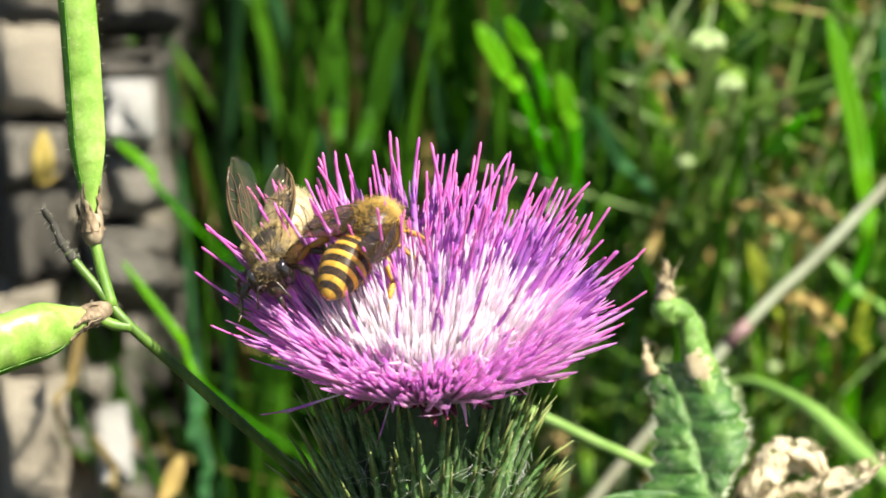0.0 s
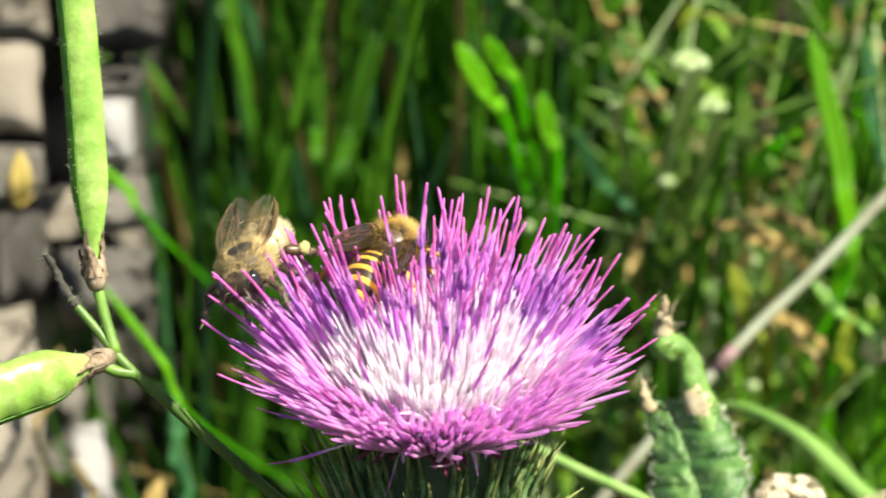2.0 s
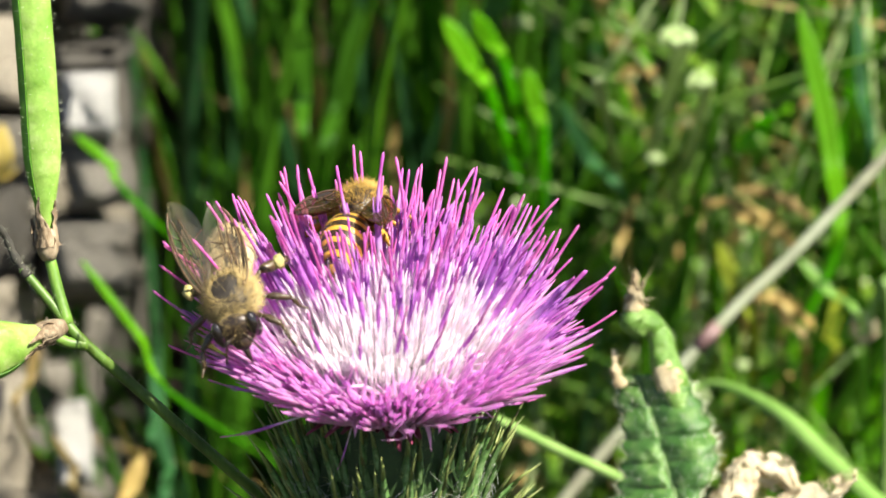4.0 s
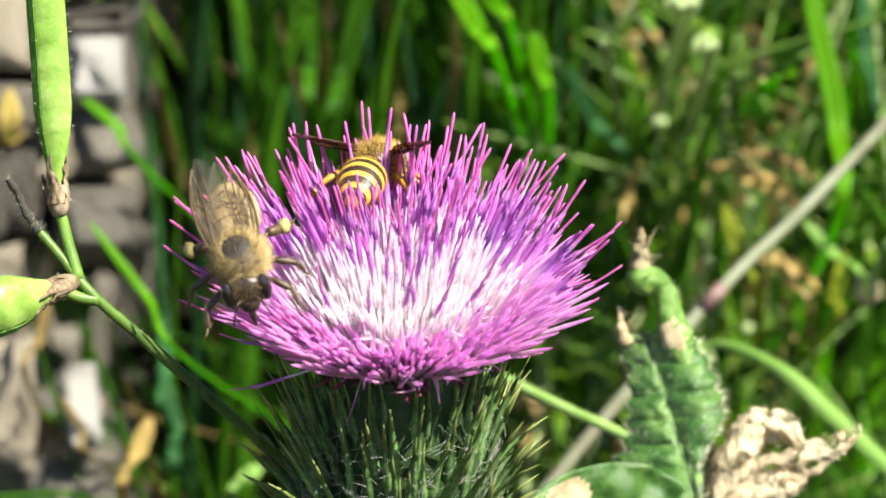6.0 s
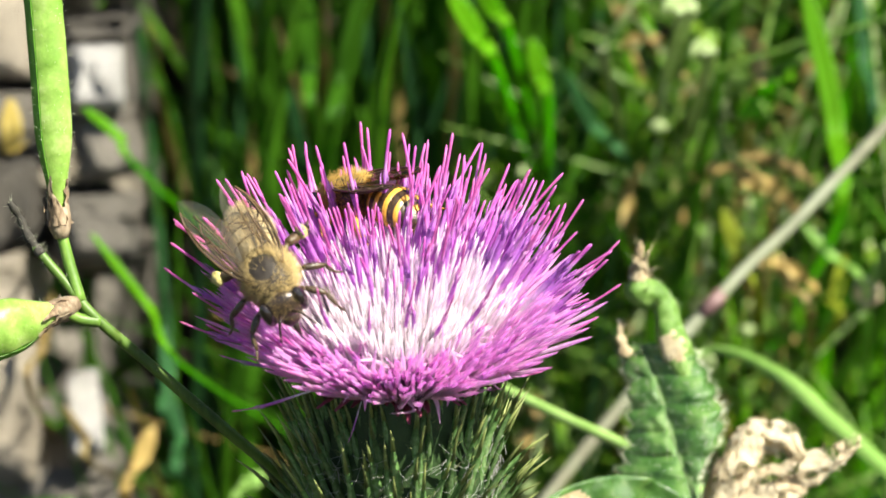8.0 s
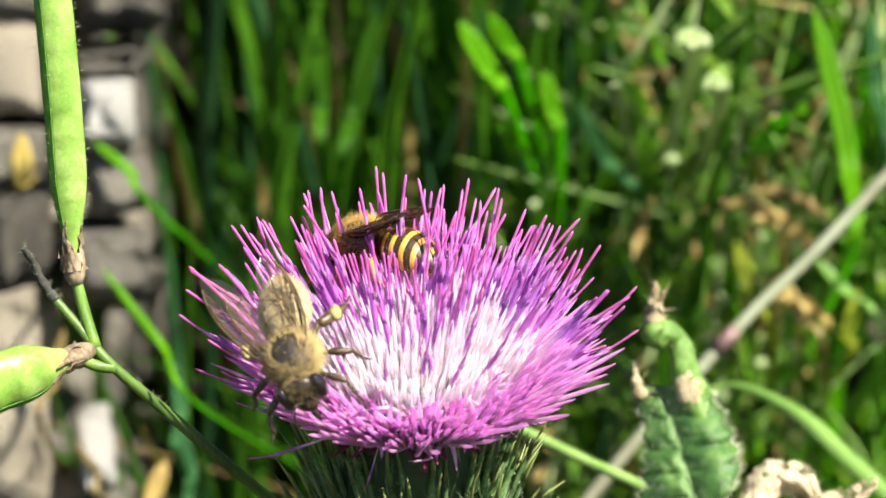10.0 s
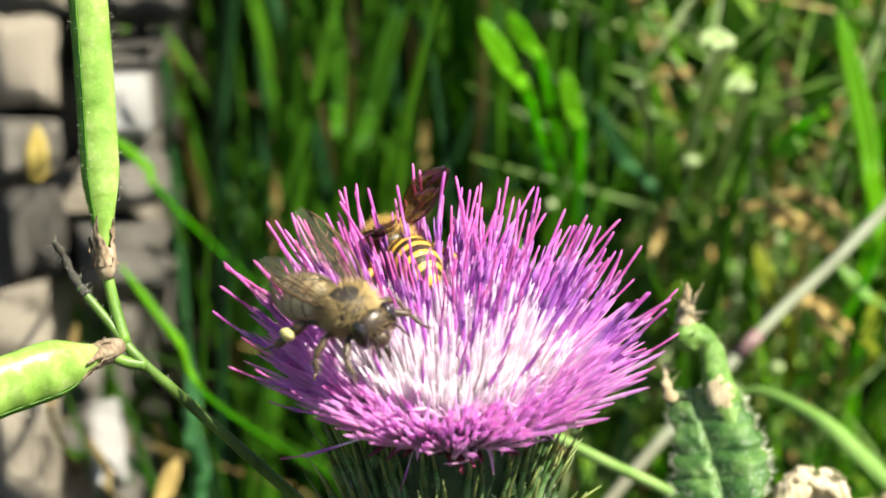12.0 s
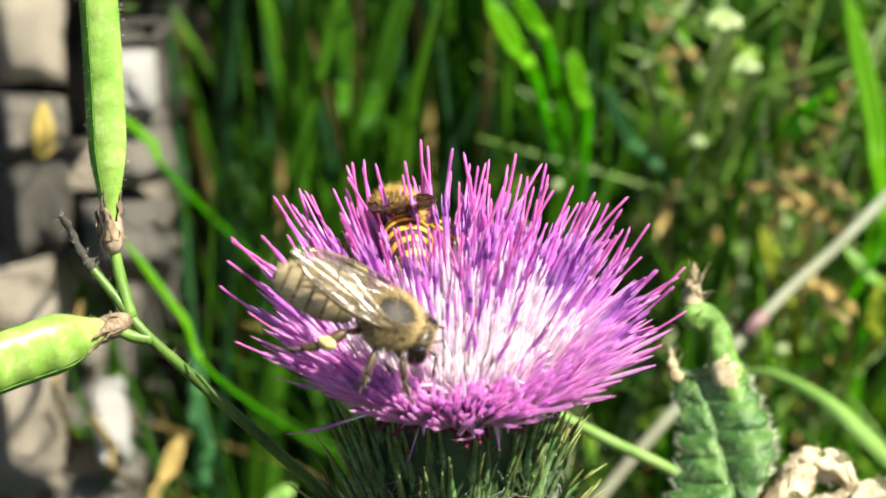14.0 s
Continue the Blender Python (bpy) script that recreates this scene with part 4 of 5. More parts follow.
def build_vetch():
    mm = 0.001
    foot = Vector((0.030, 0.035, 0))
    plant = root("vetch", Matrix.Translation(foot), "hairy vetch stem with two green seed pods", "vetch plant")
    def w(p):
        return Vector(p) - foot
    node = w((-0.0276, 0.0035, 0.4151))
    line = smooth_line([w((-0.0324, 0.0055, 0.4204)), w((-0.0302, 0.0046, 0.4180)), node, w((-0.0236, 0.0041, 0.4109)), w((-0.0178, 0.0051, 0.4048)), w((-0.0124, 0.0071, 0.3986)),
                        w((-0.0069, 0.0098, 0.3914)), w((-0.0022, 0.0125, 0.3783)), Vector((-0.012, -0.008, 0.2)), Vector((0, 0, 0.08)), Vector((0, 0, -0.01))], 8)
    bm = bmesh.new()
    tube(bm, line, lambda f: (0.36 + 0.12 * min(1, f * 3)) * mm, 9)
    stem = part("stem", bm, STEM, plant, "thin ridged green stem")
    rnd = random.Random(31)
    bm = bmesh.new()
    for k in range(260):
        i = rnd.randrange(0, 46)
        c = line[i].lerp(line[i + 1], rnd.random())
        u, v = frame_along(line[i + 1] - line[i])
        a = rnd.uniform(0, 6.28)
        o = u * math.cos(a) + v * math.sin(a)
        hair(bm, c + o * 0.34 * mm, c + o * rnd.uniform(0.5, 0.9) * mm + Vector((0, 0, 0.2 * mm)), 0.016 * mm)
    tagged(part("stem_hairs", bm, HAIR, stem), kind="stuff")
    bm = bmesh.new()
    tw = smooth_line([line[0] + (line[1] - line[0]) * 2, w((-0.0329, 0.0058, 0.4212)), w((-0.0336, 0.0063, 0.4226)), w((-0.0343, 0.0058, 0.4241))], 6)
    tube(bm, tw, lambda f: (0.40 - 0.14 * f) * mm * (1 + 0.2 * math.sin(f * 24)), 8)
    tip = part("twig_tip", bm, DARK_TWIG, plant, "withered blackish hairy tip")
    bm = bmesh.new()
    for k in range(40):
        c = tw[rnd.randrange(len(tw))]
        hair(bm, c, c + Vector((rnd.gauss(0, 1), rnd.gauss(0, 1), rnd.gauss(0.3, 1))).normalized() * rnd.uniform(0.5, 1.2) * mm, 0.03 * mm)
    tagged(part("tip_hairs", bm, HAIR, tip), kind="stuff")
    base_a = w((-0.0304, 0.0061, 0.4221))
    base_b = w((-0.0302, 0.0028, 0.4160))
    for a, b in ((base_a, line[13]), (base_b, line[17])):
        bm = bmesh.new()
        dd = (b - a)
        tube(bm, smooth_line([a, a + dd * 0.5 + Vector((0, 0, -0.3 * mm)), b], 5), lambda f: (0.46 + 0.05 * f) * mm, 8)
        part("pod_stalk", bm, STEM, plant)
    build_pod(plant, base_a + Vector((0, 0, 0.0005)), w((-0.0341, 0.0161, 0.4555)), Vector((1, 0, 0.1)), 1.7 * mm, 1.1 * mm, "upright flat green seed pod")
    build_pod(plant, base_b, w((-0.0485, -0.0093, 0.4119)), Vector((0.3, 0.1, 1)), 2.75 * mm, 2.0 * mm, "plump green seed pod")


# ---- insects ----
def wing_outline(length, width, f):
    """Half breadths in front of and behind the axis of a bee's wing."""
    front = width * 0.34 * math.sin(min(1, f * 1.05) * math.pi) ** 0.55
    back = width * 0.72 * (math.sin(min(1.0, (f * 0.93 + 0.03)) * math.pi) ** 0.8) * (0.35 + 0.75 * f)
    return front, back


def build_wing(name, parent, hinge, length, width, membrane_mat, vein_mat, mirror, label):
    """A veined wing lying along -y from its hinge, breadth in x."""
    bm = bmesh.new()
    n, m = 18, 8
    rows = []
    def at(f, q):
        front, back = wing_outline(length, width, f)
        x = front * q if q > 0 else back * q
        z = 0.05 * width * math.sin(q * 7 + f * 3) + 0.04 * length * f * f
        return Vector((x * mirror, -length * f, z))
    for k in range(n + 1):
        f = 0.01 + 0.985 * k / n
        rows.append([bm.verts.new(at(f, -1 + 2 * j / m)) for j in range(m + 1)])
    for a, b in zip(rows, rows[1:]):
        for j in range(m):
            bm.faces.new((a[j], a[j + 1], b[j + 1], b[j]))
    w = part(name, bm, membrane_mat, parent, label)
    w.matrix_basis = Matrix.Translation(hinge)
    bm = bmesh.new()
    r = length * 0.0065
    def vein(points, k=1.0):
        tube(bm, smooth_line([at(f, q) for f, q in points], 4), r * k, 4)
    vein([(0.01, 0.6), (0.2, 0.95), (0.5, 1.0), (0.75, 0.98), (0.9, 0.8)], 1.7)
    vein([(0.01, 0.2), (0.3, 0.55), (0.55, 0.8), (0.75, 0.85)], 1.3)
    vein([(0.01, 0.0), (0.25, 0.1), (0.5, 0.05), (0.75, 0.25), (0.85, 0.6)])
    vein([(0.01, -0.3), (0.3, -0.35), (0.55, -0.3), (0.8, -0.2)])
    vein([(0.3, -0.35), (0.4, -0.1), (0.45, 0.1)])
    vein([(0.5, 0.05), (0.55, 0.4), (0.58, 0.8)])
    vein([(0.62, 0.12), (0.66, 0.45), (0.70, 0.85)])
    vein([(0.55, -0.3), (0.6, -0.6), (0.62, -0.95)])
    part("venation", bm, vein_mat, w)
    return w


def leg_chain(bm, points, radii, mats):
    for k in range(len(points) - 1):
        a, b = points[k], points[k + 1]
        mid = a.lerp(b, 0.45)
        tube(bm, [a, a.lerp(b, 0.15), mid, a.lerp(b, 0.85), b], [radii[k] * 0.7, radii[k], radii[k] * 1.15, radii[k] * 0.85, radii[k] * 0.6], 7, mat=mats[k])


def fur(bm, centre, size, count, length, width, rnd, keep=lambda n: True, sweep=Vector((0, -0.5, 0)), mat=0):
    for k in range(count):
        v = Vector((rnd.gauss(0, 1), rnd.gauss(0, 1), rnd.gauss(0, 1))).normalized()
        if not keep(v):
            continue
        p = Vector(centre) + Vector((v.x * size[0], v.y * size[1], v.z * size[2])) * 0.98
        d = (v + sweep + Vector((rnd.gauss(0, 0.25), rnd.gauss(0, 0.25), rnd.gauss(0, 0.25)))).normalized()
        hair(bm, p, p + d * length * rnd.uniform(0.6, 1.25), width, mat)


def build_bee(name, label, look_of):
    """A bee 13 mm long facing +y, back up, origin in the middle of its thorax."""
    mm = 0.001
    rnd = random.Random(look_of["seed"])
    bee = root(name, pose(0, 0, 0), label, "bee")
    k = look_of["scale"]
    def V(x, y, z):
        return Vector((x, y, z)) * mm * k
    # thorax
    bm = bmesh.new()
    blob(bm, V(0, 0, 0), (2.0 * mm * k, 2.15 * mm * k, 1.75 * mm * k), 24, 18, 0.04)
    blob(bm, V(0, -1.75, 0.35), (1.25 * mm * k, 0.55 * mm * k, 0.85 * mm * k), 14, 9)
    blob(bm, V(0, -2.3, -0.2), (0.7 * mm * k, 0.9 * mm * k, 0.7 * mm * k), 12, 8)
    thorax = part("thorax", bm, look_of["thorax"], bee, look_of["thorax_label"])
    bm = bmesh.new()
    bald = lambda v: not (v.z > 0.5 and (v.x / 0.54) ** 2 + ((v.y - 0.05) / 0.60) ** 2 < 1) or rnd.random() < look_of["bald"]
    fur(bm, V(0, 0, 0), (2.0 * mm * k, 2.15 * mm * k, 1.75 * mm * k), 4200, 0.85 * mm, 0.023 * mm, rnd, bald, Vector((0, -0.25, 0.1)))
    tagged(part("thorax_fur", bm, look_of["fur"], thorax, look_of["fur_label"]), kind="stuff")
    # head
    bm = bmesh.new()
    blob(bm, V(0, 2.75, -0.75), (1.62 * mm * k, 0.85 * mm * k, 1.45 * mm * k), 18, 12)
    blob(bm, V(0, 3.25, -1.7), (0.75 * mm * k, 0.5 * mm * k, 0.7 * mm * k), 12, 8)
    tube(bm, [V(0, 3.3, -2.1), V(0, 3.5, -2.9), V(0, 3.4, -3.7)], [0.32 * mm, 0.22 * mm, 0.10 * mm], 7)
    head = part("head", bm, CHITIN, bee, look_of["head_label"])
    bm = bmesh.new()
    fur(bm, V(0, 2.75, -0.75), (1.62 * mm * k, 0.85 * mm * k, 1.45 * mm * k), 900, 0.5 * mm, 0.017 * mm, rnd, lambda v: abs(v.x) < 0.62, Vector((0, 0.2, 0.1)))
    tagged(part("face_fur", bm, look_of["fur"], head), kind="stuff")
    for s in (-1, 1):
        bm = bmesh.new()
        blob(bm, V(1.38 * s, 2.85, -0.62), (0.56 * mm * k, 0.74 * mm * k, 1.22 * mm * k), 18, 14)
        part("eye", bm, EYE, head, "glossy black compound eye")
        bm = bmesh.new()
        tube(bm, smooth_line([V(0.35 * s, 3.45, -0.8), V(0.75 * s, 4.1, -0.5), V(1.0 * s, 4.3, -0.8), V(1.5 * s, 4.7, -2.0)], 5), lambda f: (0.105 - 0.02 * f) * mm, 7)
        part("antenna", bm, CHITIN, head)
    # abdomen in overlapping plates
    ab = new("abdomen")
    ab.parent = bee
    if look_of["ab_label"]:
        ab["label"] = look_of["ab_label"]
    ab.matrix_basis = Matrix.Translation(V(0, -2.6, -0.15)) @ pose(0, 0, 0, look_of["droop"], 0, 0)
    L = look_of["abdomen"]
    girth = look_of["girth"]
    bounds = [0, 0.17, 0.35, 0.53, 0.70, 0.86, 1.0]
    prof = lambda f: math.sin(min(1, 0.12 + f * 0.88) * math.pi) ** 0.55 * (1.0 - 0.12 * f) if f < 0.995 else 0.05
    for i in range(6):
        bm = bmesh.new()
        a, b = bounds[i], min(1.0, bounds[i + 1] + 0.02)
        rows = []
        steps = 7
        for j in range(steps + 1):
            f = a + (b - a) * j / steps
            r = max(0.06, prof(f)) * (1.0 + 0.035 * (j / steps))
            if j == steps:
                r *= 0.93
            rows.append([(bm.verts.new(V(2.15 * girth * r * math.cos(t), -L * f, 1.85 * (1 + 0.4 * (girth - 1)) * r * math.sin(t) - look_of["curl"] * f * f))) for t in (2 * math.pi * q / 24 for q in range(24))])
        dark, light = look_of["bands"]
        for j, (p, q) in enumerate(zip(rows, rows[1:])):
            g = (j + 0.5) / steps
            mat = 1 if light[0] < g < light[1] and i not in look_of["plain"] else 0
            for c in range(24):
                bm.faces.new((p[c], p[(c + 1) % 24], q[(c + 1) % 24], q[c])).material_index = mat
        if i == 0:
            bm.faces.new(rows[0])
        if i == 5:
            bm.faces.new(rows[-1])
        bmesh.ops.recalc_face_normals(bm, faces=bm.faces)
        part("plate", bm, [look_of["dark"], look_of["light"]], ab)
    bm = bmesh.new()
    for q in range(look_of["ab_hairs"]):
        f = rnd.uniform(0.0, 0.97) ** look_of["hair_front"]
        t = rnd.uniform(0, 6.28)
        r = prof(f) * 1.0
        p = V(2.15 * girth * r * math.cos(t), -L * f, 1.85 * (1 + 0.4 * (girth - 1)) * r * math.sin(t) - look_of["curl"] * f * f)
        d = Vector((math.cos(t) * 0.6, -0.8 + rnd.gauss(0, .2), math.sin(t) * 0.6 + rnd.gauss(0, .15))).normalized()
        hair(bm, p, p + d * rnd.uniform(0.3, 0.65) * mm, 0.016 * mm)
    tagged(part("abdomen_fur", bm, look_of["ab_fur"], ab), kind="stuff")
    # legs
    legs = []
    for s in (-1, 1):
        for i, (y, reach, back, low) in enumerate(((1.1, 2.6, 2.0, -2.6), (-0.2, 3.6, 0.3, -2.8), (-1.3, 3.3, -3.0, -2.2))):
            bm = bmesh.new()
            p0 = V(0.9 * s, y, -1.2)
            p1 = V((0.9 + reach * 0.45) * s, y + back * 0.45, -0.9 + (0.5 if i == 2 else 0))
            p2 = V((0.9 + reach * 0.9) * s, y + back * 0.85, low * 0.62)
            p3 = V((0.9 + reach * 1.0) * s, y + back * 1.25, low)
            p4 = V((0.9 + reach * 1.15) * s, y + back * 1.6, low * 1.12)
            rr = [0.24, 0.27 if i < 2 else 0.42, 0.17 if i < 2 else 0.32, 0.09]
            leg_chain(bm, [p0, p1, p2, p3, p4], [r * mm * k * look_of["leg_girth"] for r in rr], [0, 0, 0, 0])
            nm = ("foreleg", "midleg", "hindleg")[i]
            leg = part(nm, bm, look_of["leg"], bee, look_of["leg_label"])
            bm = bmesh.new()
            for q in range(look_of["leg_hairs"]):
                c = p1.lerp(p2, rnd.random()) if q % 2 else p2.lerp(p3, rnd.random())
                d = Vector((rnd.gauss(0, 1), rnd.gauss(0, 1), rnd.gauss(0, 1))).normalized()
                hair(bm, c + d * 0.25 * mm, c + d * rnd.uniform(0.5, 0.8) * mm, 0.016 * mm)
            tagged(part("leg_hairs", bm, look_of["leg_fur"], leg), kind="stuff")
            if i == 2 and look_of["pollen"]:
                bm = bmesh.new()
                blob(bm, p1.lerp(p2, 0.72) + V(0.25 * s, 0, 0.15), (0.46 * mm, 0.74 * mm, 0.52 * mm), 12, 9, 0.3, 900)
                part("pollen_load", bm, POLLEN, leg, "pale yellow pollen load")
            legs.append(leg)
    wings = []
    for s in (-1, 1):
        for nm, hy, ln, wd in (("forewing", 0.55, look_of["wing"], 3.1), ("hindwing", -0.35, look_of["wing"] * 0.72, 2.3)):
            wings.append((build_wing(nm, bee, V(1.45 * s, hy, 1.15 if nm == "forewing" else 0.95), ln * mm, wd * mm, look_of["membrane"], look_of["vein"], s, look_of["wing_label"]), s, nm))
    return bee, wings


def wing_pose(hinge, s, spread, lift, roll=0):
    """Folded back at spread 0, out to its side at 90."""
    return Matrix.Translation(hinge) @ Matrix.Rotation(radians(spread) * s, 4, "Z") @ Matrix.Rotation(radians(-lift), 4, "X") @ Matrix.Rotation(radians(roll) * s, 4, "Y")


HONEY = dict(seed=1, girth=0.97, bald=0.03, curl=0.45, scale=1.0, leg_girth=1.0, leg_hairs=130, leg_fur=FUR_GREY, thorax=BALD_SKIN, thorax_label="tan thorax with a dark bald top", fur=FUR_TAN, fur_label="tan fur", head_label="dark downy head",
             ab_label="banded brown abdomen", droop=4, abdomen=6.7, bands=(0, (0.0, 0.66)), plain=(), dark=AMBER_CHITIN, light=PALE_BAND, ab_hairs=4200,
             hair_front=1.5, ab_fur=FUR_PALE, leg=BROWN_CHITIN, leg_label="dark hairy leg", pollen=True, wing=9.6, membrane=WING_CLEAR, vein=VEIN, wing_label="clear veined wing")
STRIPED = dict(seed=2, girth=0.98, bald=0.55, curl=1.3, scale=0.97, leg_girth=0.75, leg_hairs=150, leg_fur=FUR_ORANGE, thorax=BROWN_CHITIN, thorax_label="brown thorax", fur=FUR_ORANGE, fur_label="orange-brown fur", head_label="dark head with orange down",
               ab_label="abdomen with bold yellow and black bands", droop=6, abdomen=5.6, bands=(0, (0.50, 0.98)), plain=(), dark=BLACK_BAND, light=YELLOW_BAND, ab_hairs=700,
               hair_front=1.2, ab_fur=FUR_ORANGE, leg=ORANGE_LEG, leg_label="orange-yellow leg", pollen=False, wing=7.4, membrane=WING_SMOKY, vein=VEIN_DARK, wing_label="smoky brown wing")

plant, plant_foot = build_thistle()
build_thistle_leaf(plant, plant_foot)
build_vetch()
honey_bee, honey_wings = build_bee("honey_bee", "furry tan honey bee with pale banded abdomen foraging on the thistle", HONEY)
striped_bee, striped_wings = build_bee("striped_bee", "yellow and black striped bee among the purple florets", STRIPED)
flying_bee, flying_wings = build_bee("flying_bee", "furry tan honey bee in flight over the thistle", dict(HONEY, seed=4, membrane=WING_FAINT, vein=HAIR, fur=FUR_GREY, fur_label="greyish fur", ab_fur=FUR_GREY, light=BROWN_CHITIN))


# ---- vegetation behind ----
def blade_line(foot, height, lean, bow, steps=10):
    """A grass blade from its foot: lean is its sideways drift, bow how far its tip droops forward."""
    out = []
    for k in range(steps + 1):
        f = k / steps
        out.append(Vector(foot) + Vector((lean[0] * f + bow[0] * f * f * f, lean[1] * f + bow[1] * f * f * f, height * (f - 0.18 * f ** 4 * (abs(bow[0]) + abs(bow[1])) * 8))))
    return out


def blade_width(w):
    return lambda f: w * (0.55 + 0.45 * min(1, f * 4)) * (1 - max(0, (f - 0.45) / 0.55) ** 1.6) + 0.0001


def build_lone_blade(a, b, mid, width, material, label, side=(1, 0, 0.2), name="grass_blade"):
    """One blade or stalk rising from the bank through three places."""
    a, b, mid = Vector(a), Vector(b), Vector(mid)
    d = (a - mid).normalized()
    foot = a.copy()
    steps = 0
    while foot.z > bank_height(foot.x, foot.y) + 0.002 and steps < 60:
        d = (d + Vector((0, 0.42, -0.16))).normalized()
        foot = foot + d * 0.01
        steps += 1
    pts = [foot - foot, a - foot, mid - foot, b - foot]
    bm = bmesh.new()
    line = smooth_line(pts, 10)
    strip(bm, line, lambda f: width * (0.22 + 0.78 * min(1, f * 1.4) ** 1.5) * (1 - max(0, (f - 0.78) / 0.22) ** 3) + 0.00015, Vector(side), cup=0.35, thick=0.00018, across=2)
    ob = link("blade", bm, material, TUFT, label)
    ob.location = foot
    return ob


def build_meadow():
    rnd = random.Random(77)
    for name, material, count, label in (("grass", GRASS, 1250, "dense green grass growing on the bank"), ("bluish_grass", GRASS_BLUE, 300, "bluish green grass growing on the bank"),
                                         ("sunny_grass", GRASS_SUNLIT, 240, "grass blades on the bank, coloured as if sunlit"),
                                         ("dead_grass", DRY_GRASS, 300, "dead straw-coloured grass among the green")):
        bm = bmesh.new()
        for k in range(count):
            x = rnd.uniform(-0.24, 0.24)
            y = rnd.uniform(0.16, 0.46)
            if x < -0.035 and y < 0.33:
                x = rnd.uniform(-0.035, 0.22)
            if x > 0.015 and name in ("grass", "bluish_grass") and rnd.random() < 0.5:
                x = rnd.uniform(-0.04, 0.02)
            # fewer of the sunlit-coloured blades behind the head, where shade lies
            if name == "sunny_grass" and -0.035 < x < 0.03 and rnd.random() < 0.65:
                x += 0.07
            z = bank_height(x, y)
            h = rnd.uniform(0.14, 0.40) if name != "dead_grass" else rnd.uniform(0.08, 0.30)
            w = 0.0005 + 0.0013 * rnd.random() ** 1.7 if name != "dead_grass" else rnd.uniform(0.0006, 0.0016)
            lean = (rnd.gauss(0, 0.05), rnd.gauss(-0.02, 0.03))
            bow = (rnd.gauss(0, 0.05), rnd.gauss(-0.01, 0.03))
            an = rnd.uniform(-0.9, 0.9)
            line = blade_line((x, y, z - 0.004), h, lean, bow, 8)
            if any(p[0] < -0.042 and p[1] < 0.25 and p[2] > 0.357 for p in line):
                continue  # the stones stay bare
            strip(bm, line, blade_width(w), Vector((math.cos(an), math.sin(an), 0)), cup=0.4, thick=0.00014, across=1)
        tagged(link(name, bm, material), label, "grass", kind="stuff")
    # turf all around, so that light bounces as in a meadow
    bm = bmesh.new()
    for k in range(2600):
        x, y = rnd.uniform(-1.4, 1.4), rnd.uniform(-1.4, 1.6)
        if abs(x) < 0.26 and -0.30 < y < 0.47 and not (y < 0.10 and abs(x) > 0.05 and y > -0.12):
            continue
        z = bank_height(x, y)
        strip(bm, blade_line((x, y, z - 0.004), rnd.uniform(0.05, 0.16), (rnd.gauss(0, 0.03), rnd.gauss(0, 0.03)), (rnd.gauss(0, 0.03), rnd.gauss(0, 0.03)), 4),
              blade_width(rnd.uniform(0.0015, 0.003)), Vector((rnd.gauss(0, 1), rnd.gauss(0, 1), 0.01)), cup=0.4, thick=0.00014, across=1)
    tagged(link("turf", bm, GRASS), "short green turf around the plants", "grass", kind="stuff")


def build_weed(x, y, height, seed, leafy, foliage=WEED):
    """A small branching weed with oval leaves and pale buds."""
    rnd = random.Random(seed)
    z = bank_height(x, y)
    height = max(0.05, height - z)
    plant = root("weed", pose(x, y, z), "small leafy weed with pale buds on the bank", "weed", "weeds on the bank")
    mm = 0.001
    main = smooth_line([(0, 0, -0.004), (rnd.gauss(0, .006), -0.004, height * 0.6), (rnd.gauss(0, .008), -0.008, height * 0.8), (rnd.gauss(0, .012), -0.014, height)], 8)
    bm = bmesh.new()
    tube(bm, main, lambda f: (0.9 - 0.5 * f) * mm, 6)
    for k in range(7):
        c = main[rnd.randrange(10, len(main))]
        twig = bmesh.new()
        tube(twig, smooth_line([c, c + Vector((rnd.gauss(0, .01), rnd.gauss(-.006, .006), 0.012)), c + Vector((rnd.gauss(0, .018), rnd.gauss(-.01, .01), 0.026))], 4), 0.35 * mm, 5)
        part("twig", twig, STEM, plant)
    part("stem", bm, STEM, plant)
    for k in range(leafy):
        bm = bmesh.new()
        c = main[max(rnd.randrange(2, len(main)), rnd.randrange(2, len(main)))]
        d = Vector((rnd.gauss(0, 1), rnd.gauss(-0.5, 0.7), rnd.gauss(0.25, 0.5))).normalized()
        n = rnd.uniform(0.003, 0.008)
        line = smooth_line([c, c + d * n * 0.5 + Vector((0, 0, 0.001)), c + d * n + Vector((0, 0, -0.002))], 5)
        wd = rnd.uniform(0.0008, 0.0020)
        strip(bm, line, lambda f: wd * math.sin((f * 0.93 + 0.05) * 3.1) ** 0.8 + 0.0001, d.cross(Vector((0, 0, 1))), cup=0.3, thick=0.00012, across=2, ripple=0.0008, seed=k)
        part("leaf", bm, foliage, plant)
    for k in range(max(2, leafy // 10)):
        bm = bmesh.new()
        c = main[rnd.randrange(14, len(main))] + Vector((rnd.gauss(0, .012), rnd.gauss(-.004, .008), rnd.gauss(0.006, .008)))
        blob(bm, c, (rnd.uniform(0.7, 1.5) * mm, 1.0 * mm, rnd.uniform(0.7, 1.5) * mm), 10, 8, 0.25, 300)
        tube(bm, [c, (c + main[-2]) / 2, main[-2]], 0.25 * mm, 4)
        part("bud", bm, BUD, plant, "pale green bud")


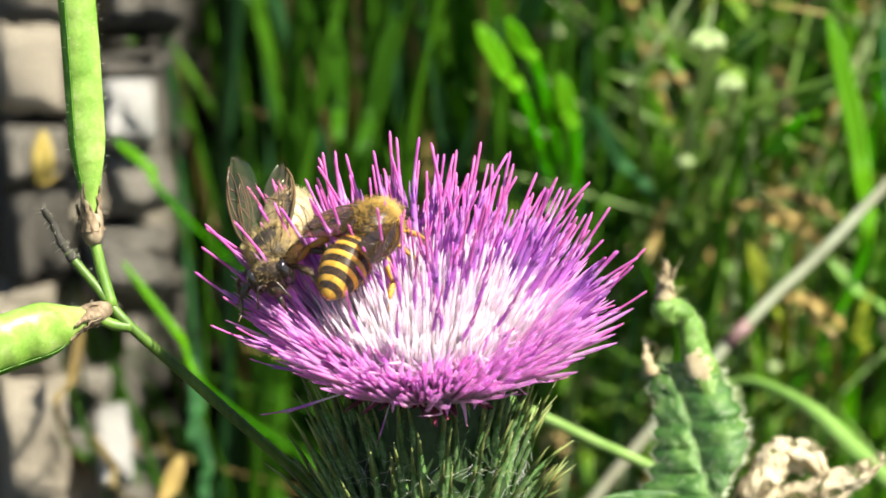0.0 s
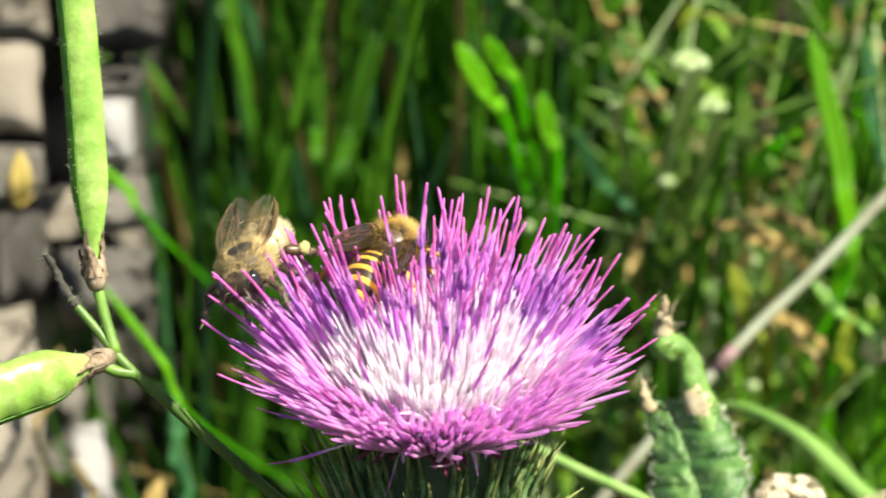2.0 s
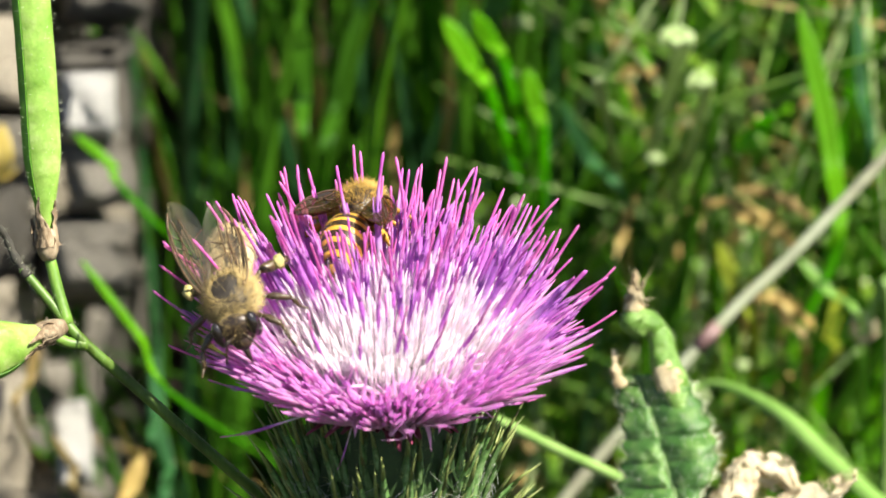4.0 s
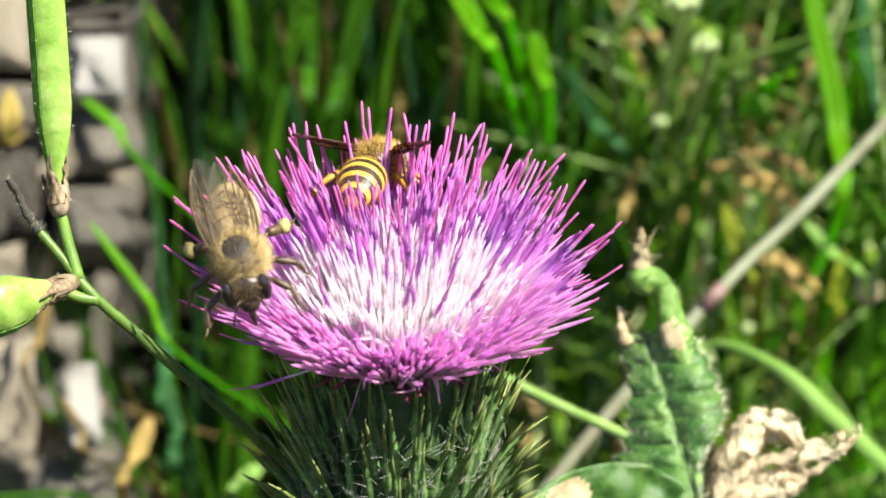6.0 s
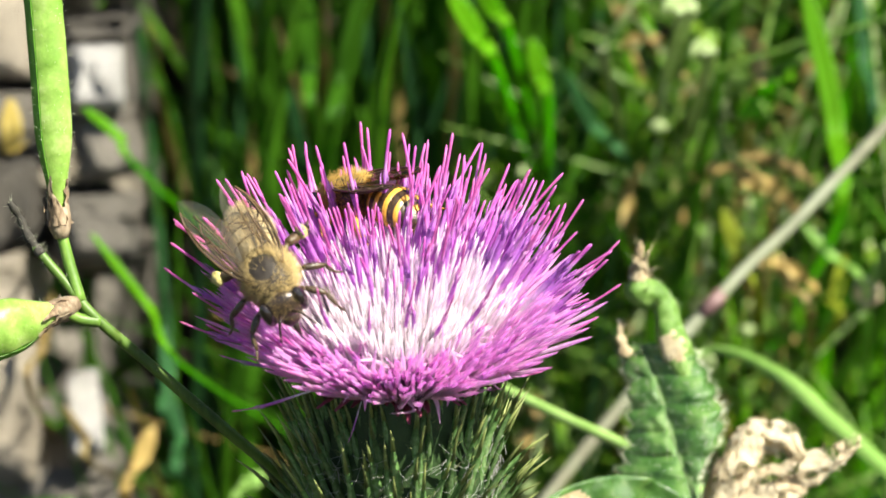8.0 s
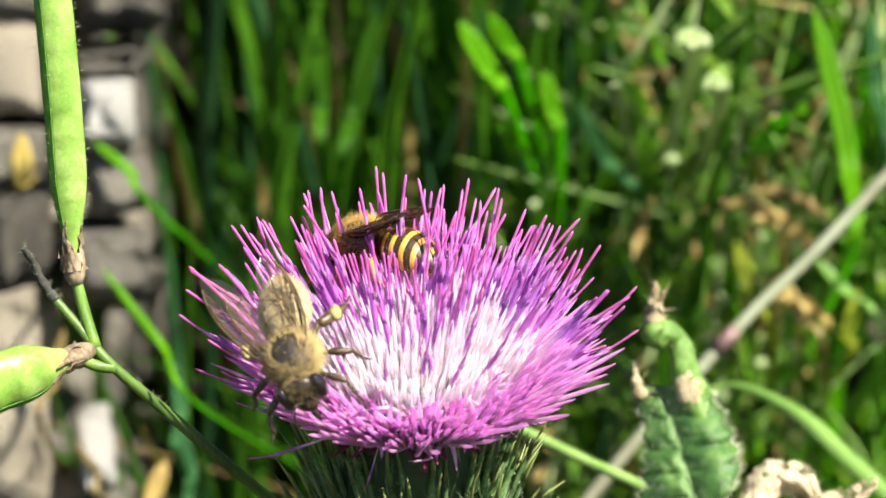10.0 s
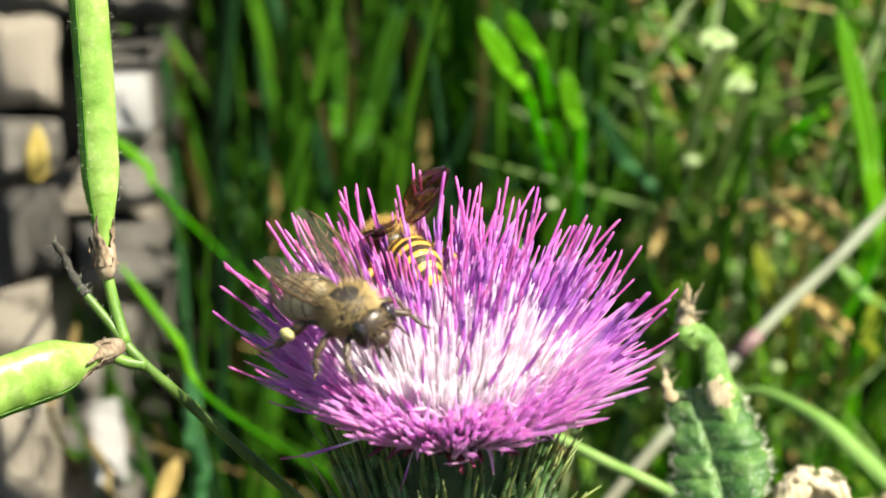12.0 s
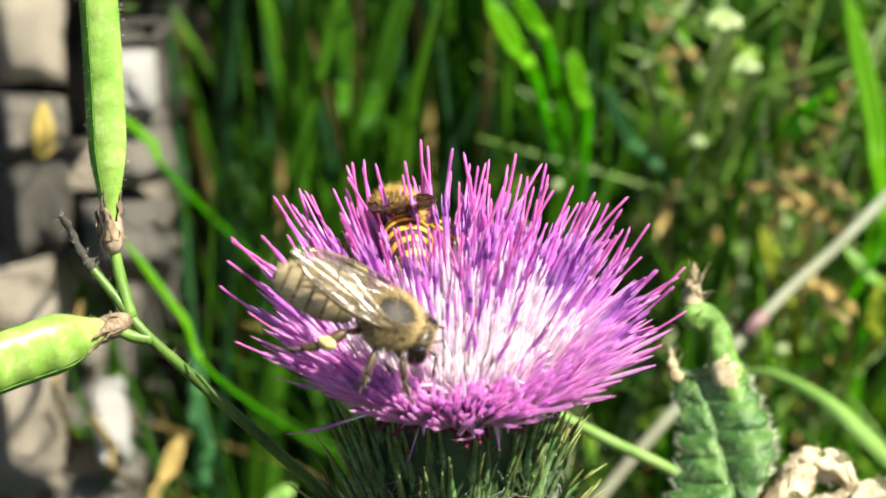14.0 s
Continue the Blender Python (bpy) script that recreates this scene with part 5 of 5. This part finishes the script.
def build_litter():
    """Curled dead leaves and husks caught among the stems."""
    rnd = random.Random(55)
    spots = [(0.0426, 0.1947, 0.3613), (0.0486, 0.1978, 0.3611), (0.0479, 0.1973, 0.3570), (0.0283, 0.2109, 0.3532), 
             (0.0497, 0.1878, 0.3483), (0.0468, 0.2178, 0.3722), (0.0401, 0.2203, 0.3500)]
    for k, p in enumerate(spots):
        bm = bmesh.new()
        n = rnd.uniform(0.008, 0.013)
        d = Vector((rnd.gauss(0, 1), rnd.gauss(0, 0.4), rnd.gauss(0, 0.8))).normalized()
        line = smooth_line([-d * n * 0.5, Vector((0, 0, 0.001)), d * n * 0.5], 6)
        strip(bm, line, lambda f: (0.0009 + 0.0004 * (k % 3)) * math.sin((f * 0.9 + 0.06) * 3.1) + 0.0002, d.cross(Vector((0.1, 1, 0.2))), cup=0.7, thick=0.00015, across=3, ripple=0.0022, seed=k)
        hang = smooth_line([Vector((0, 0, 0)), Vector((0.002, 0.03, -0.03)), Vector((0.0, 0.07, -0.12))], 6)
        tube(bm, hang, 0.0004, 5)
        ob = link("dead_leaf", bm, DRY_GRASS)
        ob.location = p
        tagged(ob, "curled dead brown leaf caught among grass", "dead leaf", "dead leaves")


build_meadow()
TUFT = root("grass_tuft", pose(0, 0, 0), "loose tuft of broad sunlit grass blades on the bank", "grass")
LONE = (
    (((0.0089, 0.2023, 0.3735), (0.0011, 0.2021, 0.3877), (0.0054, 0.2016, 0.3803)), 0.0014, GRASS_SUNLIT, "blade coloured a sunlit green"),
    (((0.0107, 0.2087, 0.3764), (0.0054, 0.2073, 0.3872), (0.0083, 0.2084, 0.3816)), 0.0012, GRASS_SUNLIT, "blade coloured a sunlit green"),
    (((0.0155, 0.2004, 0.3684), (0.0130, 0.1997, 0.3809), (0.0144, 0.1995, 0.3746)), 0.0013, GRASS_SUNLIT, "blade coloured a sunlit green"),
    (((0.0540, 0.1800, 0.3562), (0.0506, 0.1930, 0.3918), (0.0551, 0.1857, 0.3718)), 0.0014, GRASS_SUNLIT, "blade coloured a sunlit green"),
    (((0.0602, 0.1939, 0.3650), (0.0598, 0.2027, 0.3892), (0.0606, 0.1986, 0.3779)), 0.0008, GRASS_BLUE, "bluish green grass blade"),
    (((0.0292, 0.2117, 0.3556), (0.0182, 0.2076, 0.3735), (0.0226, 0.2096, 0.3642)), 0.0009, GRASS_BLUE, "bluish green grass blade"),
    (((-0.0405, 0.1833, 0.3651), (-0.0500, 0.1868, 0.3748), (-0.0449, 0.1853, 0.3707)), 0.0006, GRASS_SUNLIT, "green blade leaning over the stones"),
    (((-0.0304, 0.1368, 0.3543), (-0.0444, 0.1431, 0.3718), (-0.0372, 0.1400, 0.3630)), 0.0004, GRASS_SUNLIT, "green blade leaning to the stones"),
    (((-0.0365, 0.1617, 0.3350), (-0.0381, 0.1669, 0.3495), (-0.0373, 0.1646, 0.3430)), 0.0009, GRASS_BLUE, "pale bluish blade"),
    (((-0.0172, 0.2129, 0.3587), (-0.0110, 0.2124, 0.3867), (-0.0141, 0.2124, 0.3720)), 0.0014, GRASS, "green grass blade"),
    (((-0.0189, 0.2138, 0.3611), (-0.0201, 0.2124, 0.3867), (-0.0195, 0.2127, 0.3728)), 0.0013, GRASS, "green grass blade"),
    (((0.0455, 0.1860, 0.3434), (0.0403, 0.1913, 0.3578), (0.0426, 0.1889, 0.3513)), 0.0011, YELLOW_WEED, "yellowing grass blade"),
    (((0.0502, 0.2025, 0.3740), (0.0426, 0.1956, 0.3698), (0.0468, 0.1988, 0.3727)), 0.0020, GRASS_SUNLIT, "broad leaf coloured a sunlit green"),
    (((0.0327, 0.1827, 0.3856), (0.0330, 0.1830, 0.3920), (0.0328, 0.1829, 0.3887)), 0.0024, BUD, "pale green leaf"),
    (((0.0362, 0.1808, 0.3805), (0.0357, 0.1809, 0.3861), (0.0359, 0.1808, 0.3832)), 0.0015, BUD, "pale green leaf"),
    (((0.0227, 0.1723, 0.3838), (0.0219, 0.1726, 0.3850), (0.0223, 0.1725, 0.3844)), 0.0009, BUD, "pale green leaf"),
    (((0.0547, 0.1848, 0.3400), (0.0578, 0.1889, 0.3513), (0.0560, 0.1867, 0.3453)), 0.0009, YELLOW_WEED, "yellowing grass blade"),
    (((0.0596, 0.1773, 0.3488), (0.0506, 0.1810, 0.3588), (0.0549, 0.1794, 0.3544)), 0.0006, GRASS_PALE, "thin pale green blade"),
    (((0.0528, 0.1856, 0.3422), (0.0481, 0.1886, 0.3506), (0.0503, 0.1872, 0.3468)), 0.0007, DRY_GRASS, "dead brown blade"),
    (((-0.0477, 0.1740, 0.3249), (-0.0530, 0.1725, 0.3355), (-0.0502, 0.1729, 0.3306)), 0.0005, DRY_GRASS, "straw-coloured dead blade"),
    (((-0.0443, 0.1674, 0.3214), (-0.0404, 0.1715, 0.3329), (-0.0425, 0.1697, 0.3277)), 0.0012, DRY_GRASS, "straw-coloured dead blade"),
    (((-0.0574, 0.1746, 0.3354), (-0.0548, 0.1798, 0.3496), (-0.0563, 0.1771, 0.3422)), 0.0006, DRY_GRASS, "straw-coloured dead blade"),
    (((-0.0300, 0.1585, 0.3263), (-0.0242, 0.1601, 0.3306), (-0.0271, 0.1594, 0.3288)), 0.0010, GRASS_PALE, "pale green blade"),
    (((-0.0342, 0.1590, 0.3277), (-0.0385, 0.1648, 0.3437), (-0.0361, 0.1619, 0.3357)), 0.0010, GRASS_BLUE, "bluish green grass blade"),
)
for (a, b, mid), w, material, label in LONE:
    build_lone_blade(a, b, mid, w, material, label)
bm = bmesh.new()
arch_foot = Vector((0.0332, 0.1211, 0.2234))
arch_foot.z = bank_height(arch_foot.x, arch_foot.y)
arch_line = smooth_line([q - arch_foot for q in (arch_foot, Vector((0.0309, 0.1322, 0.3125)), Vector((0.0309, 0.1355, 0.3509)), Vector((0.0343, 0.1379, 0.3575)), Vector((0.0424, 0.1275, 0.3582)),
                                                 Vector((0.0494, 0.1206, 0.3538)), Vector((0.0583, 0.1131, 0.3477)))], 8)
strip(bm, arch_line, lambda f: np.interp(f, [0, 0.45, 0.55, 0.75, 1], [0.0004, 0.0005, 0.0007, 0.0011, 0.0011]), Vector((0.3, 0.72, 0.62)), cup=0.35, thick=0.00018, across=3)
link("blade", bm, GRASS_PALE, TUFT, "arching pale green blade").location = arch_foot


def build_stalk(points, radius, material, label):
    """A round grass stalk through the given places, down to the bank."""
    p = [Vector(q) for q in points]
    foot = p[0].copy()
    d = (p[0] - p[1]).normalized()
    extra = []
    steps = 0
    while foot.z > bank_height(foot.x, foot.y) and steps < 80:
        d = (d + Vector((0, 0.02, -0.06))).normalized()
        foot = foot + d * 0.01
        steps += 1
        if steps % 5 == 0:
            extra.append(foot.copy())
    pts = [q - foot for q in [foot] + extra[::-1][1:] + p]
    bm = bmesh.new()
    line = smooth_line(pts, 6)
    tube(bm, line, lambda f: radius * (1.05 - 0.25 * f), 9)
    c = p[1] - foot
    k = min(range(len(line)), key=lambda i: (line[i] - c).length)
    ob = link("grass_stalk", bm, material)
    bm = bmesh.new()
    near = [p for p in line if -0.0040 < (p - c).dot((line[k + 1] - line[k - 1]).normalized()) < 0.0030]
    tube(bm, near, lambda f: radius * (1.03 + 0.06 * math.sin(f * 3.14)), 9)
    if material is STRAW_STALK:
        part("joint", bm, JOINT, ob, "purplish swollen joint")
    else:
        bm.free()
    ob.location = foot
    tagged(ob, label, "grass stalk")


build_stalk(((0.0152, 0.1251, 0.3457), (0.0353, 0.1339, 0.3668), (0.0449, 0.1380, 0.3751), (0.0606, 0.1445, 0.3901)), 0.00092, STRAW_STALK, "pale round stalk with a purplish joint")
build_stalk(((0.0270, 0.0680, 0.3701), (0.0130, 0.0752, 0.3753), (0.0046, 0.0813, 0.3772), (-0.0015, 0.0871, 0.3785)), 0.00072, LIGHT_STEM, "thin light green stalk crossing behind the thistle")
rnd_weed = random.Random(9)
for k in range(30):
    at_x = rnd_weed.uniform(0.008, 0.085)
    build_weed(at_x, rnd_weed.uniform(0.20, 0.30), rnd_weed.uniform(0.31, 0.41 if at_x > 0.032 else 0.345), 100 + k, rnd_weed.randrange(22, 34), (WEED, WEED, YELLOW_WEED, WEED, WEED, WEED, WEED, WEED, WEED, WEED, DRY_GRASS)[k % 11])
for k in range(6):
    build_weed(rnd_weed.uniform(-0.055, 0.01), rnd_weed.uniform(0.18, 0.26), rnd_weed.uniform(0.26, 0.31), 140 + k, 18)
build_litter()
# a dry seed head on its thin green stem
seed_foot = Vector((0.0644, 0.1741, 0.3399))
seed_foot.y += 0.02
seed_foot.z = bank_height(seed_foot.x, seed_foot.y)
top = Vector((0.0596, 0.1778, 0.3499)) - seed_foot
bm = bmesh.new()
tube(bm, smooth_line([Vector((0, 0, -0.003)), Vector((0.002, -0.005, top.z * 0.5)), Vector((0.0632, 0.1756, 0.3440)) - seed_foot, top], 8), 0.0007, 7)
seed_plant = link("seed_stem", bm, LIGHT_STEM)
seed_plant.location = seed_foot
tagged(seed_plant, "thin green stem with a withered cream seed head", "seed head")
bm = bmesh.new()
blob(bm, top, (0.0019, 0.0016, 0.0022), 16, 12, 0.35, 500)
part("seed_head", bm, DRY_LEAF, seed_plant, "withered cream seed head")
bm = bmesh.new()
strip(bm, smooth_line([(0, 0, -0.004), (0.001, -0.001, 0), (0.001, 0, 0.004)], 5), lambda f: 0.0017 * math.sin((f * 0.9 + 0.06) * 3.1), (1, 0, 0.3), cup=0.3, thick=0.0002)
tube(bm, [Vector((0, 0, -0.004)), Vector((0.0, 0.010, -0.007)), Vector((0.001, 0.03, -0.010))], 0.0002, 5)
tagged(link("yellow_leaf", bm, YELLOW_LEAF), "small yellow leaf before the stones", "leaf").location = (-0.0613, 0.1879, 0.3719)
build_stone_wall()


# ---- what moves ----
def motions():
    walk(honey_bee, [
        (0, pose(-0.01492, -0.00262, 0.42342, -17.2, 22.1, 166.5)),
        (0.5, pose(-0.01483, -0.00470, 0.42445, -20.1, 13.9, 174.0)),
        (0.7, pose(-0.01745, -0.00083, 0.42385, -6.0, 4.9, 158.9)),
        (1, pose(-0.01761, 0.00021, 0.42564, 7.9, -9.8, 139.5)),
        (1.2, pose(-0.01829, 0.00417, 0.42565, 4.4, -3.6, 166.1)),
        (1.5, pose(-0.01671, 0.00579, 0.42530, -0.6, 21.0, 169.9)),
        (2, pose(-0.01772, 0.00020, 0.42517, -5.6, 16.5, -193.4)),
        (2.5, pose(-0.01438, -0.00530, 0.42334, -25.5, 37.2, -187.6)),
        (3, pose(-0.01417, -0.00560, 0.42327, -23.5, 24.4, 173.5)),
        (3.2, pose(-0.01417, -0.00604, 0.42325, -23.4, 23.1, 173.6)),
        (5.3, pose(-0.01600, -0.00753, 0.42156, -21.1, 17.0, -172.2)),
        (5.5, pose(-0.01502, -0.00751, 0.42269, -21.3, 20.1, -173.5)),
        (6, pose(-0.01460, -0.01139, 0.42360, -22.4, 13.5, -174.9)),
        (6.5, pose(-0.01339, -0.01226, 0.42373, -31.4, 5.9, -168.4)),
        (7, pose(-0.01373, -0.00924, 0.42301, -32.1, 15.0, -173.3)),
        (7.5, pose(-0.01257, -0.00717, 0.42287, -24.7, 27.2, -173.2)),
        (8, pose(-0.01256, -0.00897, 0.42311, -24.4, 27.1, -169.5)),
        (8.5, pose(-0.01174, -0.01188, 0.42335, -37.1, 18.3, -174.6)),
        (9, pose(-0.01191, -0.01516, 0.42316, -24.0, 21.0, -179.5)),
        (9.2, pose(-0.01179, -0.01517, 0.42310, -23.3, 18.1, -179.3)),
        (11.3, pose(-0.01167, -0.01343, 0.42226, -35.1, 44.5, -177.4)),
        (11.5, pose(-0.01193, -0.01220, 0.42296, -26.0, 45.8, -168.2)),
        (11.8, pose(-0.01095, -0.01091, 0.42404, -6.3, 28.3, -147.1)),
        (12, pose(-0.01053, -0.00863, 0.42407, 2.7, 19.1, -139.9)),
        (12.5, pose(-0.00910, -0.01205, 0.42326, -2.0, 13.5, -133.0)),
        (13, pose(-0.00751, -0.01190, 0.42178, -19.3, 29.2, -127.0)),
        (13.5, pose(-0.00770, -0.01246, 0.42233, -28.6, 30.2, -117.6)),
        (14, pose(-0.00785, -0.01272, 0.42288, -28.4, 26.9, -108.7)),
    ])
    walk(striped_bee, [
        (0, pose(-0.00694, -0.00163, 0.42512, 16.1, 14.7, -22.4)),
        (0.5, pose(-0.00709, -0.00184, 0.42459, 4.5, 16.1, -26.1)),
        (1, pose(-0.00751, 0.00112, 0.42560, 18.0, 10.0, -18.0)),
        (1.5, pose(-0.00662, 0.00395, 0.42432, 3.4, 4.5, -13.1)),
        (2, pose(-0.00616, 0.00556, 0.42505, 12.0, 12.0, -22.0)),
        (2.5, pose(-0.00624, 0.00515, 0.42450, 4.6, 12.2, -13.0)),
        (3, pose(-0.00584, 0.00622, 0.42492, 1.6, 2.1, -17.2)),
        (3.2, pose(-0.00564, 0.00729, 0.42502, 11.0, 4.2, -16.6)),
        (5.3, pose(-0.00525, 0.00707, 0.42533, 3.3, 0.5, -8.7)),
        (5.5, pose(-0.00528, 0.00946, 0.42552, 4.6, 1.4, -10.5)),
        (6, pose(-0.00471, 0.00724, 0.42509, -7.9, -1.2, -13.3)),
        (6.5, pose(-0.00654, 0.00805, 0.42551, -4.6, -1.7, 3.3)),
        (7, pose(-0.00654, 0.00657, 0.42554, -5.2, -0.2, 3.5)),
        (7.5, pose(-0.00620, 0.00758, 0.42513, -11.0, -2.2, 4.3)),
        (8, pose(-0.00677, 0.00671, 0.42426, -8.0, -6.0, 50.0)),
        (8.5, pose(-0.00719, 0.00664, 0.42496, -8.0, -6.0, 56.0)),
        (9, pose(-0.00728, 0.00689, 0.42461, -8.0, -6.0, 56.0)),
        (9.2, pose(-0.00717, 0.00676, 0.42466, -8.0, -6.0, 56.0)),
        (11.3, pose(-0.00793, 0.00617, 0.42336, -8.0, -6.0, 54.0)),
        (11.5, pose(-0.00812, 0.00733, 0.42323, -8.0, -6.0, 52.0)),
        (12, pose(-0.00800, 0.00735, 0.42369, -8.0, -6.0, 28.0)),
        (12.5, pose(-0.00784, 0.00733, 0.42278, -25.7, -7.5, 14.4)),
        (13, pose(-0.00815, 0.00765, 0.42307, -23.1, -8.0, 15.0)),
        (13.5, pose(-0.00808, 0.00774, 0.42328, -26.0, -7.8, 14.9)),
        (14, pose(-0.00791, 0.00754, 0.42412, 2.0, -6.0, 12.0)),
    ])
    walk(flying_bee, [
        (0, pose(0.02585, -0.12353, 0.43895, 11.6, -11.2, 39.0)),
        (0.5, pose(0.00379, -0.16440, 0.45877, 22.6, -8.8, 29.7)),
        (0.6, pose(-0.00420, -0.15800, 0.47500, 10.0, 0.0, 78.0)),
        (0.7, pose(-0.01532, -0.10971, 0.48046, 37.6, -9.6, 14.8)),
        (1, pose(-0.06543, -0.01368, 0.48405, -0.5, 0.1, -17.7)),
        (2, pose(-0.03393, 0.02851, 0.47298, -25.1, 15.5, -145.6)),
        (2.5, pose(-0.01967, 0.02018, 0.44694, -33.3, 17.2, -163.1)),
        (2.6, pose(-0.01610, 0.02615, 0.43157, -30.2, 11.4, -173.3)),
        (2.7, pose(-0.01112, 0.02360, 0.42852, -38.0, 0.4, -178.3)),
        (2.8, pose(-0.00419, 0.01844, 0.43024, -20.1, -7.0, -155.3)),
        (2.9, pose(0.01178, 0.03267, 0.44523, 24.3, 11.7, -115.1)),
        (3.2, pose(0.05130, 0.07187, 0.46426, 23.5, 4.8, -94.4)),
        (8, pose(0.10253, 0.18165, 0.48005, 23.3, 3.7, -94.4)),
        (14, pose(0.13973, 0.24877, 0.50150, 24.3, 3.9, -93.9)),
    ])
    # time, then spread, lift and roll of the right and of the left wing
    folds = ((0, 10, 20, 0, -6, 5, 0), (0.8, 8, 16, 0, -6, 6, 0), (1.2, -2, 7, 0, -5, 6, 0), (2.0, 6, 6, 0, -6, 4, 0), (2.5, 8, 20, 0, -8, 5, 0), (3.0, 8, 18, 0, -8, 5, 0), (5.5, 16, 14, 0, -8, 5, 0),
             (6.3, -4, 9, 0, -8, 6, 0), (7.0, -3, 10, 0, -8, 6, 0), (7.5, 18, 12, 0, -6, 6, 0), (8.0, 14, 12, 0, -6, 6, 0), (8.5, -6, 12, -25, -7, 14, 22), (9.0, 22, 12, 0, -7, 5, 0),
             (11.5, 14, 16, 0, -6, 6, 0), (11.8, -2, 7, 0, 14, 20, 0), (12.5, -4, 6, 0, 14, 22, 0), (13.0, -7, 14, -2, -6, 15, -3), (13.5, -7, 7, -10, -6, 7, 10), (14, -7, 6, 11, -6, 5, -11))
    for w, s, nm in honey_wings:
        h = w.matrix_basis.translation.copy()
        k = 1 if nm == "forewing" else 0.8
        walk(w, [(t, wing_pose(h, s, (rs if s > 0 else ls) * k, rl if s > 0 else ll, rr if s > 0 else lr)) for t, rs, rl, rr, ls, ll, lr in folds])
    for w, s, nm in striped_wings:
        h = w.matrix_basis.translation.copy()
        k = 1 if nm == "forewing" else 0.85
        low = 1 if s > 0 else 0.35
        walk(w, [(0, wing_pose(h, s, 14 * k, 6)), (1.0, wing_pose(h, s, 4 * k, 6)), (3.0, wing_pose(h, s, 22 * k, 6)), (5.5, wing_pose(h, s, 12 * k, 6)), (6.0, wing_pose(h, s, 36 * k, 12)),
                 *[(6.3 + j / 30, wing_pose(h, s, (34 + 14 * math.cos(j * 2.1)) * k, 46 + 20 * math.sin(j * 2.1))) for j in range(45)], (8.0, wing_pose(h, s, 4 * k, 5)), (9.0, wing_pose(h, s, 2 * k, 5)),
                 (11.5, wing_pose(h, s, 4 * k, 34)), (12.0, wing_pose(h, s, 30 * k * low, 37 * low, 45 * low)), (13.5, wing_pose(h, s, 30 * k * low, 37 * low, 45 * low)), (14, wing_pose(h, s, 4 * k, 12))])
    for w, s, nm in flying_wings:
        h = w.matrix_basis.translation.copy()
        rows = [(0, wing_pose(h, s, 90, 10))]
        for j in range(0, 96):
            t = j / 30
            rows.append((t, wing_pose(h, s, 88 + 8 * math.cos(j * 2.1), 10 + 55 * math.sin(j * 2.1))))
        rows.append((14, wing_pose(h, s, 88, 10)))
        walk(w, rows[1:])


motions()
